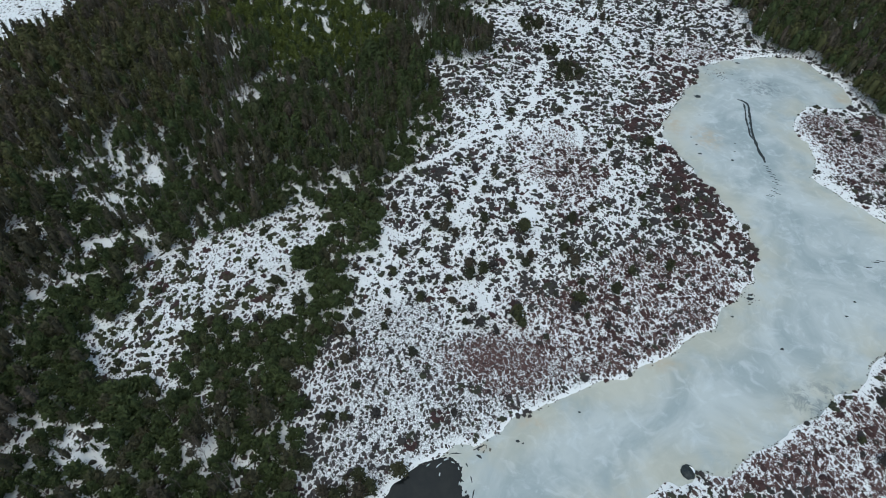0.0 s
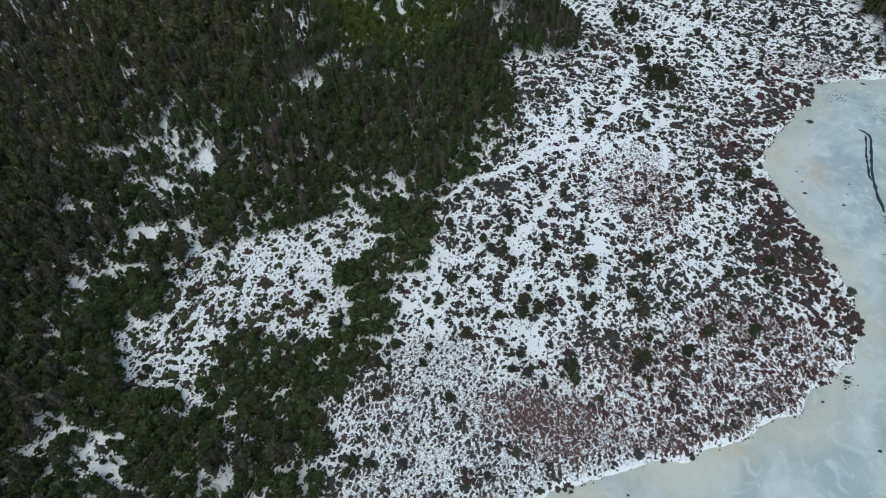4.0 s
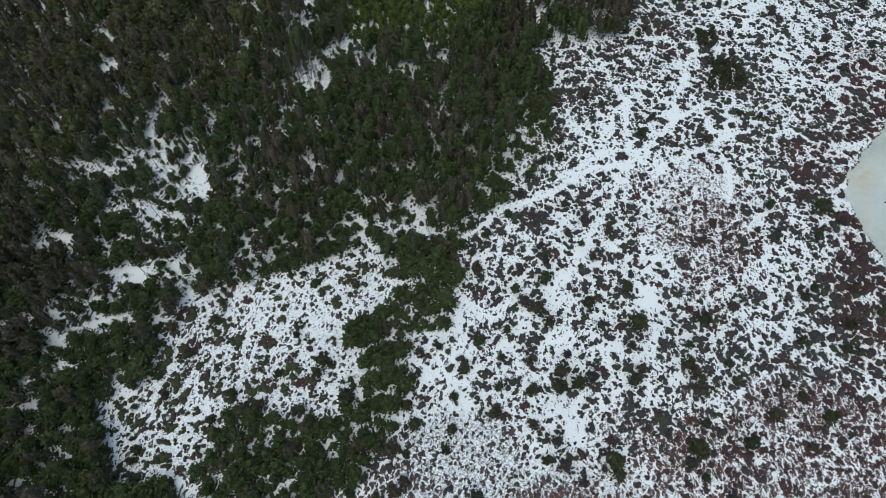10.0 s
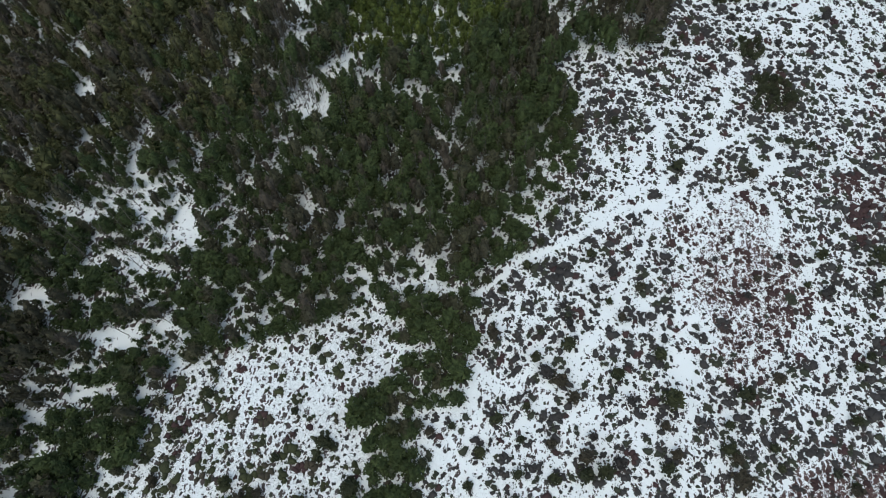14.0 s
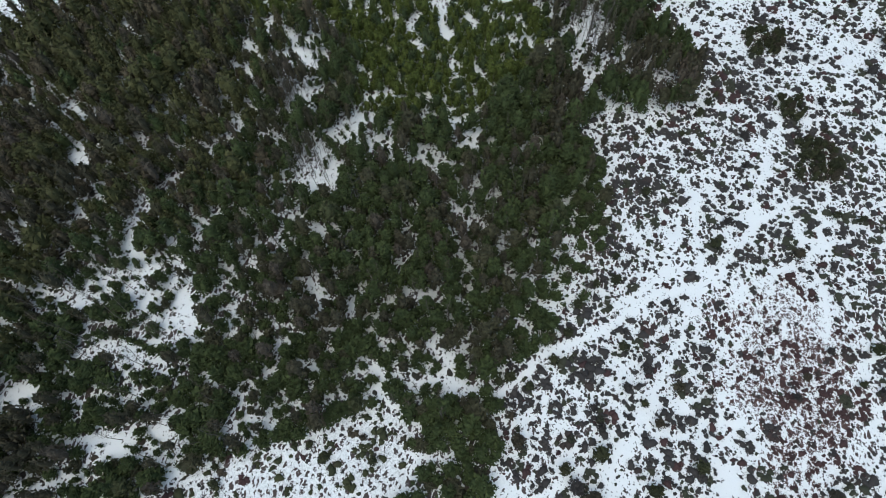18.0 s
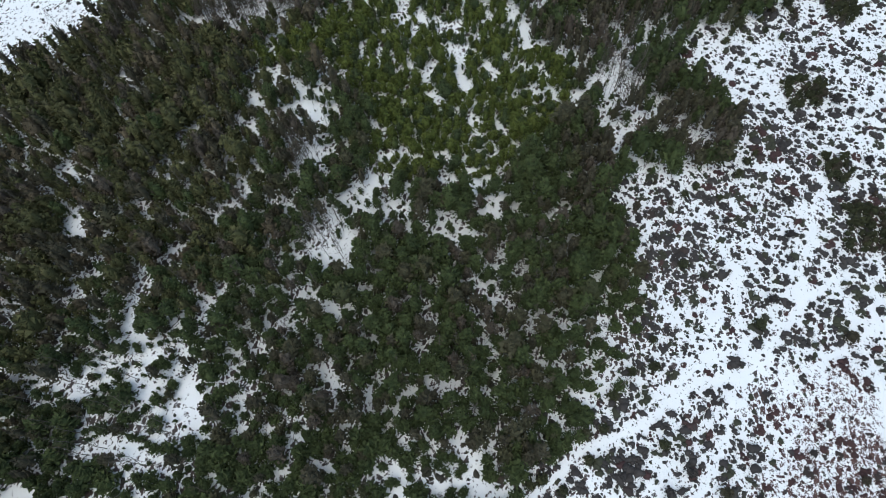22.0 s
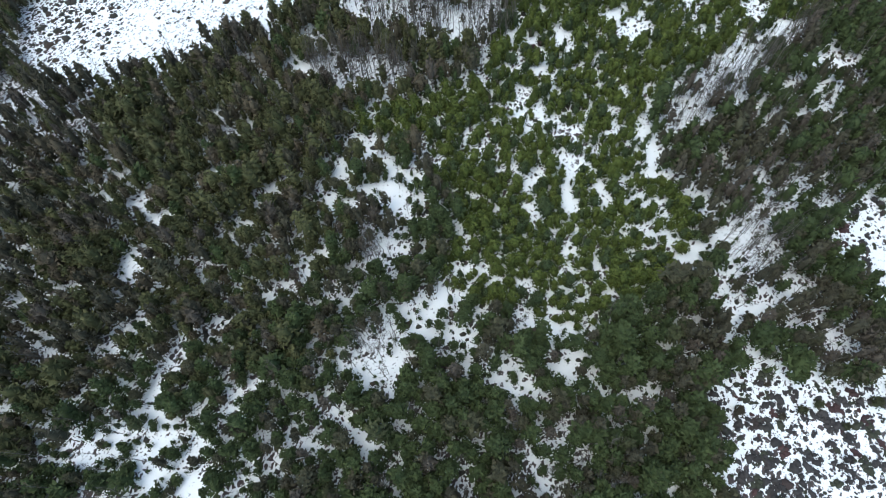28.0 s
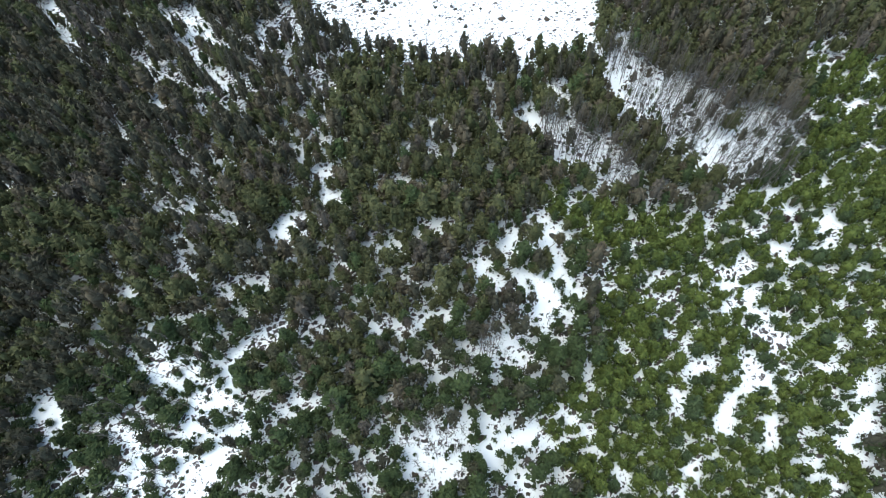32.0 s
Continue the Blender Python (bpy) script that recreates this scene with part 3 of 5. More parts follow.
BROAD_PINES_A = [(26.3, 72.3, 2.4), (25.8, 75, 1.4), (4.9, 70.8, 1.9), (7.7, 69.3, 1.5), (5.2, 68.4, 1.4), (14.5, 88, 1.4), (16.7, 81.5, 1.7), (8.3, 83.5, 1.4),
    (27.1, 84.3, 1.6), (24.9, 79.6, 1.2), (24.5, 76, 1.6), (32.2, 87.9, 1.6), (42.7, 83.9, 1), (42, 74.9, 1), (37.6, 70.8, 1.4), (45.1, 71.9, 1.4),
    (27.1, 67.3, 1.4), (33.3, 65.6, 1.6), (25.9, 63.2, 1.6), (13.7, 59, 1.7), (14.7, 57.3, 1.6), (16.3, 71.6, 1.4), (17.5, 73.8, 1.2), (2.4, 103.3, 1.4),
    (-4.1, 83.7, 1.2), (0.1, 80.8, 1.4), (2.2, 78.7, 1.4), (-4.3, 66.5, 1.2), (-4.5, 62.1, 1.1), (1.7, 61.8, 0.9), (52.8, 95.9, 1.4), (51, 88.4, 1.2),
    (49.7, 84.2, 1.4)]
BROAD_PINES_B = [(51.8, 83.7, 1.2), (49.8, 112.3, 1.6), (37.5, 104.8, 0.9), (39.8, 110.5, 1.2), (6.2, 95.3, 1), (8.4, 92.9, 1), (-4.4, 76.1, 0.9), (-0.1, 71.7, 0.9),
    (-4.6, 71.3, 0.8), (-38.1, 68.2, 0.8), (-10, 68.2, 1), (31.9, 75.1, 0.9), (31.1, 77.5, 1.2), (44.3, 92.2, 1), (-23.1, 68.9, 1.6), (-18.9, 63.3, 1.6),
    (-27.1, 59.8, 1.6), (-31.3, 64.7, 0.9), (-24.7, 71.6, 1.4), (-41.9, 55, 1.6), (-39.7, 56.4, 1.4), (-33.4, 56.8, 1.4), (-31.2, 55.5, 1.6),
    (-27.6, 55.4, 1.6), (-24.2, 52.8, 1.6), (-18.4, 54.1, 1.4), (-15.9, 57.9, 1.4), (-32.5, 62.6, 0.9), (-38.7, 61.4, 0.8), (-46.4, 52.5, 1.2),
    (-46.6, 48.4, 0.8), (-60.6, 61.1, 1.7), (-63.3, 62.6, 1.4)]
BROAD_PINES_C = [(-54.7, 54.4, 0.8), (-5.8, 29.8, 1.5), (-13.9, 26.9, 1.2), (-11.3, 26.4, 1.7), (-10, 27.2, 1.4), (-14.8, 25.7, 1.3), (-17.5, 37.7, 1.3)]
# dense low heather with little snow: x, y, half width, half depth
HEATHER_PATCHES = [(2, 133, 4, 5), (14, 145, 4, 4.5), (-1, 122, 5, 5), (9, 128, 3, 4), (14, 160, 2.5, 3)]
DARK_BANK = [(62, 145, 9, 12), (54, 122, 9, 12), (56, 98, 7, 17), (60, 80, 6, 10), (56, 70, 7, 6), (72, 150, 5, 5)]
TIGHT_THICKETS = [(25.5, 173.5, 4.6, 4.2), (34, 145, 4, 5.5), (29.5, 157, 3, 3.5), (34, 198, 3, 4.5)]
RUSTY = [(72, 158, 12, 6), (47, 67, 14, 10), (26, 57, 17, 8), (12, 49, 11, 5), (101, 115, 14, 16), (63, 35, 30, 9), (27, 105, 10, 14)]
FINE = [(-11, 32, 9, 7), (6, 44, 26, 13), (-8, 52, 8, 10), (97, 127, 8, 6)]
SNOWY = [(-11, 70, 7, 16), (38, 188, 22, 22), (12, 178, 10, 12), (10, 85, 14, 26), (24, 132, 14, 22), (34, 160, 8, 12)]
DEER_TRAILS = [[(-22, 95), (-20, 92), (-14, 93), (-10, 99), (0, 106), (6, 113), (13, 115), (16, 120), (19, 123), (22, 128), (27, 134), (31, 136), (36, 141)],
               [(22, 128), (24, 139), (27, 152), (28, 160)],
               [(14, 119), (10, 118), (6, 115), (1, 110)],
               [(14, 120), (13, 124), (13, 133), (9, 138), (7, 144)],
               [(10, 124), (11, 130), (13, 134)],
               [(17.5, 112), (21.7, 117), (26.6, 121.7), (30.3, 124.7), (34.5, 128), (37.6, 129.5)],
               [(33.2, 127), (34.2, 134), (36, 141)],
               [(14.1, 117.4), (13.1, 109), (13.9, 105)],
               [(27, 138), (30, 129), (33, 120), (33, 111)],
               [(13, 115), (10, 103), (5, 91), (2, 85)],
               [(0, 132), (1, 127), (4, 122)]]
BOG_TRAILS = [[(36, 147), (41, 144), (48, 148)],
               [(-8, 62), (-9, 69), (-13, 77), (-12, 88)],
               [(34.6, 73.6), (38, 80), (43.5, 91.3), (46, 99)],
               [(50.3, 108), (51.2, 116.8), (55, 123.3), (65.4, 134)],
               [(40, 100), (38.4, 107), (41.3, 111.6)],
               [(-22, 61), (-18, 58), (-19, 52)],
               [(2, 85), (4, 74), (1, 64), (3, 55)],
               [(18, 100), (16, 92), (20, 80), (19, 70)],
               [(8, 100), (7, 92), (-2, 80), (-4, 70)],
               [(27, 113), (25, 104), (29, 95), (28, 86)],
               [(38, 130), (36, 121), (39, 110)],
               [(44, 180), (52, 165), (64, 152), (72, 152)]]
TRAILS = DEER_TRAILS + BOG_TRAILS


def inside(points, x, y):
    """Which of the places x, y lie in a closed outline."""
    x, y, hit = np.asarray(x, float), np.asarray(y, float), np.zeros(np.shape(x), bool)
    for (ax, ay), (bx, by) in zip(points, points[1:] + points[:1]):
        if ay != by:
            hit ^= ((ay > y) != (by > y)) & (x < (bx - ax) * (y - ay) / (by - ay) + ax)
    return hit


def away(points, x, y, closed=True):
    """The distance of the places x, y from an outline."""
    best = np.full(np.shape(x), 1e9)
    for (ax, ay), (bx, by) in zip(points, points[1:] + (points[:1] if closed else [])):
        dx, dy = bx - ax, by - ay
        s = np.clip(((x - ax) * dx + (y - ay) * dy) / (dx * dx + dy * dy + 1e-9), 0, 1)
        best = np.minimum(best, np.hypot(x - ax - s * dx, y - ay - s * dy))
    return best


def signed(points, x, y):
    d = away(points, x, y)
    return np.where(inside(points, x, y), -d, d)


def hashed(i, j, seed):
    h = (i.astype(np.int64) * 374761393 + j.astype(np.int64) * 668265263 + seed * 982451653) & 0x7FFFFFFF
    h = ((h ^ (h >> 13)) * 1274126177) & 0x7FFFFFFF
    return ((h ^ (h >> 16)) & 0xFFFF) / 65535.0


def field(x, y, size, seed, octaves=3):
    """Smooth noise from 0 to 1, with features of about that size in metres."""
    total, weight, out = 0.0, 1.0, 0.0
    for k in range(octaves):
        u, v = np.asarray(x) / size + 37.1, np.asarray(y) / size + 91.7
        i, j = np.floor(u), np.floor(v)
        a, b = u - i, v - j
        a, b = a * a * (3 - 2 * a), b * b * (3 - 2 * b)
        q = [hashed(i + p, j + r, seed + k) for r in (0, 1) for p in (0, 1)]
        out = out + weight * ((q[0] * (1 - a) + q[1] * a) * (1 - b) + (q[2] * (1 - a) + q[3] * a) * b)
        total, weight, size = total + weight, weight * 0.5, size * 0.5
    return out / total


def ovals(groups, x, y, turn=0.0):
    """How far inside the nearest of some ovals the places lie: over 0 inside, below 0 outside."""
    best, c, s = np.full(np.shape(x), -9.0), math.cos(radians(turn)), math.sin(radians(turn))
    for px, py, rx, ry in groups:
        u, v = (x - px) * c + (y - py) * s, (y - py) * c - (x - px) * s
        best = np.maximum(best, 1 - np.sqrt((u / rx) ** 2 + (v / ry) ** 2))
    return best


def wobble(x, y, amount=2.5, size=7):
    return x + (field(x, y, size, 61) - 0.5) * 2 * amount, y + (field(x, y, size, 71) - 0.5) * 2 * amount


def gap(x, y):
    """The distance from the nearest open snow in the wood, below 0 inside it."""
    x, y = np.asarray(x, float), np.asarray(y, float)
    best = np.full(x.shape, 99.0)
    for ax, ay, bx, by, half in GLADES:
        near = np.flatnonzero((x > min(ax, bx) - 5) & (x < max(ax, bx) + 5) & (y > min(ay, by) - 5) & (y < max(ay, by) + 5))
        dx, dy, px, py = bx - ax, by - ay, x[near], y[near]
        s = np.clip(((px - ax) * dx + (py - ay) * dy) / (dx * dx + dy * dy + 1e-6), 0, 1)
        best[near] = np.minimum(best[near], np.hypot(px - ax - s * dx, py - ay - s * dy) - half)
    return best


def trail(x, y):
    """The distance from the nearest trodden line, which wavers and narrows."""
    x, y = wobble(x, y, 0.7, 4)
    best = np.minimum.reduce([away(t, x, y, False) + (0.0 if t in DEER_TRAILS else 0.35) for t in TRAILS])
    return best + 0.7 * (field(x, y, 5, 77, 2) - 0.4)


def smooth(v, a, b):
    s = np.clip((v - a) / (b - a), 0, 1)
    return s * s * (3 - 2 * s)


def shore(x, y):
    """The distance from the ragged edge of the pond, below 0 on the ice."""
    return signed(SHORE, x + (field(x, y, 3.2, 81, 3) - 0.5) * 2.2, y + (field(x, y, 3.2, 85, 3) - 0.5) * 2.2)


def fringe(x, y, d):
    """The snowy margin of the eastern spit, given the distance from the pond."""
    return (1 - smooth(d + 2 * (field(x, y, 4, 97) - 0.5), 2.2, 4.2)) * smooth(x, 80, 84) * smooth(y, 88, 92) * smooth(-y, -136, -133)


def height(x, y):
    d = shore(x, y)
    bank = -0.7 + 0.95 * smooth(d, -1.3, 1.2)
    hum = (field(x, y, 3.0, 5) - 0.5) * 0.35 + (field(x, y, 14, 9) - 0.5) * 0.5
    return bank + hum * smooth(d, 0.5, 4) + 0.0


# ---- mesh helpers ----
def mesh_of(name, verts, tris, materials, slots=None, tone=None, plan=None, flat=True):
    """A mesh from arrays of corners and triangles."""
    me = bpy.data.meshes.new(name)
    verts, tris = np.asarray(verts, np.float32), np.asarray(tris, np.int32)
    me.vertices.add(len(verts))
    me.vertices.foreach_set("co", verts.ravel())
    me.loops.add(tris.size)
    me.loops.foreach_set("vertex_index", tris.ravel())
    me.polygons.add(len(tris))
    me.polygons.foreach_set("loop_start", np.arange(0, tris.size, tris.shape[1], dtype=np.int32))
    for m in materials:
        me.materials.append(m)
    if slots is not None:
        me.polygons.foreach_set("material_index", np.asarray(slots, np.int32))
    me.polygons.foreach_set("use_smooth", np.full(len(tris), not flat))
    if tone is not None:
        me.attributes.new("tone", "FLOAT", "POINT").data.foreach_set("value", np.asarray(tone, np.float32))
    if plan is not None:
        me.attributes.new("plan", "FLOAT_COLOR", "POINT").data.foreach_set("color", np.asarray(plan, np.float32).ravel())
    me.update(calc_edges=True)
    return me


def merged(pieces):
    """One array of corners and one of triangles out of several."""
    verts, tris, at = [], [], 0
    for v, f in pieces:
        verts.append(v)
        tris.append(np.asarray(f) + at)
        at += len(v)
    return np.concatenate(verts), np.concatenate(tris)


def spike(a, b, width):
    """A thin three-sided twig from a to b."""
    a, b = np.asarray(a, float), np.asarray(b, float)
    d = b - a
    s = np.cross(d, (0.31, 0.77, 0.55))
    s /= np.linalg.norm(s) + 1e-9
    u = np.cross(d, s)
    u /= np.linalg.norm(u) + 1e-9
    v = np.array([a + s * width, a + (-0.5 * s + 0.87 * u) * width, a + (-0.5 * s - 0.87 * u) * width, b])
    return v, np.array([(0, 1, 3), (1, 2, 3), (2, 0, 3)])


def stem(tall, foot, tip, r, bend=0.15, sides=5, rings=4):
    """A tapered, slightly crooked trunk."""
    verts, tris = [], []
    lean = r.normal(0, bend, (rings, 2))
    lean[0] = 0
    for i in range(rings):
        s = i / (rings - 1)
        rad = foot * (1 - s) + tip * s
        for k in range(sides):
            a = 2 * math.pi * k / sides
            verts.append((lean[i, 0] + rad * math.cos(a), lean[i, 1] + rad * math.sin(a), s * tall - (0.3 if i == 0 else 0)))
    for i in range(rings - 1):
        for k in range(sides):
            a, b = i * sides + k, i * sides + (k + 1) % sides
            tris += [(a, b, b + sides), (a, b + sides, a + sides)]
    return np.array(verts), np.array(tris)


def sprays(points, outs, long, wide, r, flat=0.6):
    """Single ragged needle sprays: one blade each, pointing outwards and lying back like a bough."""
    n = len(points)
    outs = outs + r.normal(0, 0.35, (n, 3))
    outs /= np.linalg.norm(outs, axis=1)[:, None]
    side = np.cross(outs, np.array((0, 0, 1.0)) + r.normal(0, flat, (n, 3)))
    side /= np.linalg.norm(side, axis=1)[:, None] + 1e-9
    k, w = long * r.uniform(0.5, 1.5, (n, 1)), wide * r.uniform(0.6, 1.4, (n, 1))
    v = np.stack([points + outs * k, points - outs * 0.3 * k + side * w, points - outs * 0.3 * k - side * w], 1)
    return v.reshape(-1, 3), np.arange(3 * n).reshape(-1, 3)


def pine_crown(tall, wide, low, blades, seed, point=0.15, sides=6, core=0.62, blade=0.3, lobes=5):
    """A bushy crown: boughs of needle sprays in uneven lobes round a dark middle, domed above."""
    r = np.random.default_rng(seed)
    turn, reach, lift = np.sort(r.uniform(0, 6.28, lobes)), r.uniform(0.62, 1.12, lobes), r.uniform(0.0, 0.75, lobes)

    def girth(s, a):
        up = np.minimum(1.0, 0.7 + 1.1 * s) * (1 - np.clip(s, 0, 1) ** 2.2) ** 0.7
        near = np.cos(np.asarray(a)[..., None] - turn) - 1.6 * np.abs(np.asarray(s)[..., None] - lift)
        return wide * up * reach[np.argmax(near, -1)]

    verts, tris = [(0, 0, low)], []
    for i in range(3):
        s = (i + 0.3) / 3
        for k in range(sides):
            a = 2 * math.pi * (k + 0.5 * (i % 2)) / sides
            q = float(girth(s, a)) * core * r.uniform(0.8, 1.15)
            verts.append((q * math.cos(a), q * math.sin(a), low + (tall - low) * (s + r.normal(0, 0.04))))
    verts.append((0, 0, tall * 0.9))
    for k in range(sides):
        n = (k + 1) % sides
        for i in range(2):
            a, b = 1 + i * sides + k, 1 + i * sides + n
            tris += [(a, b, b + sides), (a, b + sides, a + sides)]
        tris.append((1 + 2 * sides + k, 1 + 2 * sides + n, len(verts) - 1))
    s = ((np.arange(blades) + 0.5) / blades) ** 0.9
    a = np.arange(blades) * 2.39996 + r.normal(0, 0.5, blades)
    out = girth(s, a) * np.sqrt(r.uniform(0.3, 1.0, blades))
    points = np.stack([out * np.cos(a), out * np.sin(a), low + (tall - low) * s * (1 + 0.04 * r.normal(0, 1, blades))], 1)
    outs = np.stack([np.cos(a), np.sin(a), point + 0.9 * s ** 2], 1)
    return merged([(np.array(verts), np.array(tris)), sprays(points, outs, wide * blade * 0.8, wide * blade * 0.6, r)])


def bare_crown(tall, wide, seed, limbs=11, twigs=2):
    """Limbs and twigs of a leafless tree."""
    r = np.random.default_rng(seed)
    pieces = []
    for i in range(limbs):
        s = 0.3 + 0.68 * (i + 0.5) / limbs
        a = i * 2.39996 + r.normal(0, 0.3)
        reach = wide * (1.15 - 0.8 * s) * r.uniform(0.7, 1.2)
        foot = np.array((0, 0, s * tall))
        tip = foot + (reach * math.cos(a), reach * math.sin(a), reach * r.uniform(0.7, 1.2))
        pieces.append(spike(foot, tip, 0.028))
        for _ in range(twigs):
            k = r.uniform(0.4, 0.95)
            mid = foot * (1 - k) + tip * k
            pieces.append(spike(mid, mid + r.normal(0, 0.34, 3) * wide + (0, 0, 0.2 * wide), 0.022))
    return merged(pieces)


def clump(wide, tall, seed, sides=11, rings=((1.0, -0.12), (0.92, 0.55), (0.5, 0.95))):
    """A low cushion of heather with a ragged rim and an uneven top."""
    r = np.random.default_rng(seed)
    verts, tris = [], []
    lobe = r.uniform(0, 6.28, 2)
    a = 2 * math.pi * (np.arange(sides) + r.uniform(-0.2, 0.2, sides)) / sides
    k = (0.92 + 0.2 * np.sin(2 * a + lobe[0]) + 0.16 * np.sin(3 * a + lobe[1])) * r.uniform(0.84, 1.12, sides)
    for q, z in rings:
        m = wide * q * k * r.uniform(0.93, 1.07, sides)
        verts.append(np.stack([m * np.cos(a), m * np.sin(a), tall * z * r.uniform(0.7, 1.25, sides)], 1))
    verts.append([(0.1 * wide, 0, tall)])
    for i in range(sides):
        n = (i + 1) % sides
        for q in range(len(rings) - 1):
            tris += [(q * sides + i, q * sides + n, (q + 1) * sides + n), (q * sides + i, (q + 1) * sides + n, (q + 1) * sides + i)]
        top = (len(rings) - 1) * sides
        tris.append((top + i, top + n, top + sides))
    return np.concatenate(verts), np.array(tris)


# each kind of tree: trunk and crown arrays for a few growths
PINES = [(stem(h, 0.11, 0.03, np.random.default_rng(i), sides=4), pine_crown(h, w, h * 0.25, 110, i + 10)) for i, (h, w) in enumerate(((6.4, 1.75), (5.5, 1.95), (7.1, 1.7), (4.6, 1.6), (6.0, 2.1), (6.2, 1.4)))]
LOW_PINES = [(stem(h, 0.09, 0.03, np.random.default_rng(i), sides=4, rings=3), pine_crown(h, w, h * 0.15, 110, i + 15)) for i, (h, w) in enumerate(((4.0, 1.75), (3.4, 2.0), (4.6, 1.7), (2.8, 1.5), (3.7, 2.1)))]
FAR_PINES = [(stem(h, 0.11, 0.03, np.random.default_rng(i), sides=3, rings=2), pine_crown(h, w, h * 0.25, 66, i + 40, sides=5, core=0.7, blade=0.36)) for i, (h, w) in enumerate(((6.4, 1.75), (5.5, 1.95), (7.1, 1.65), (4.8, 1.65), (6.6, 1.45)))]
YOUNGS = [(stem(h, 0.07, 0.02, np.random.default_rng(i), sides=4, rings=3), pine_crown(h, w, h * 0.1, 84, i + 20, 0.3)) for i, (h, w) in enumerate(((2.6, 1.1), (3.1, 1.3), (2.0, 0.95), (3.5, 1.45)))]
DWARFS = [(stem(h, 0.06, 0.02, np.random.default_rng(i), sides=4, rings=3), pine_crown(h, w, h * 0.06, 110, i + 30, 0.3, core=0.7, blade=0.24)) for i, (h, w) in enumerate(((1.6, 1.0), (2.1, 1.2), (1.2, 0.85), (1.8, 1.35)))]
BARES = [(stem(h, 0.065, 0.02, np.random.default_rng(i + 5), 0.2, 3), bare_crown(h, w, i + 50, 13, 3)) for i, (h, w) in enumerate(((8.0, 0.9), (9.2, 1.0), (6.6, 0.9)))]
THICKETS = [(stem(h, 0.07, 0.015, np.random.default_rng(i + 5), 0.25, 3, 2), pine_crown(h, w, h * 0.3, 76, i + 70, 0.7, sides=5, core=0.55, blade=0.32)) for i, (h, w) in enumerate(((6.4, 1.65), (5.4, 1.6), (7.0, 1.5)))]
SAPLINGS = [(stem(h, 0.04, 0.015, np.random.default_rng(i), sides=3, rings=2), pine_crown(h, w, 0.1, 22, i + 75, 0.4, sides=4, core=0.6, blade=0.42)) for i, (h, w) in enumerate(((1.5, 0.6), (1.1, 0.5), (2.0, 0.7)))]


def cluster(wide, lobes, sweep, seed, blades=42):
    """A heather cushion: lobes that grow together along a bow, with loose twigs all round."""
    r = np.random.default_rng(seed)
    pieces, points, outs = [], [], []
    for k in range(lobes):
        a = sweep * (k / max(1, lobes - 1) - 0.5) if lobes > 1 else 0.0
        q = wide * (0.55 if lobes > 1 else 0.0)
        w = wide * (0.5 if lobes > 1 else 0.9) * r.uniform(0.75, 1.2)
        cx, cy = q * math.cos(a) - 0.45 * q + r.normal(0, 0.06 * wide), q * math.sin(a) + r.normal(0, 0.06 * wide)
        v, f = clump(w, r.uniform(0.28, 0.42), seed * 7 + k, 8, ((1.0, -0.12), (0.86, 0.6)))
        pieces.append((v + (cx, cy, 0), f))
        n = blades // lobes
        b, m = np.arange(n) * 2.39996, w * np.sqrt(r.uniform(0.05, 1.3, n))
        points.append(np.stack([cx + m * np.cos(b), cy + m * np.sin(b), 0.36 * (1.25 - m / w)], 1))
        outs.append(np.stack([np.cos(b), np.sin(b), np.full(n, 0.5)], 1))
    return merged(pieces + [sprays(np.concatenate(points), np.concatenate(outs), 0.13 * wide + 0.03, 0.085 * wide, r)])


CUSHIONS = [cluster(w, n, sweep, i + 80) for i, (w, n, sweep) in enumerate(((0.58, 1, 0), (0.66, 2, 1.6), (0.7, 3, 2.4), (0.8, 4, 3.4), (0.5, 1, 0), (0.86, 5, 4.8), (0.62, 1, 0), (0.66, 2, 2.2)))]
TUFTS = [clump(0.55, 0.4, i + 90, 7, ((1.0, -0.12), (0.75, 0.6))) for i in range(5)]


# ---- ground, ice and water ----
def axis_steps(low, high, step):
    outer = np.array([12, 30, 70, 150, 320, 700, 1500, 2600.0])
    return np.concatenate([low - outer[::-1], np.arange(low, high + step / 2, step), high + outer])


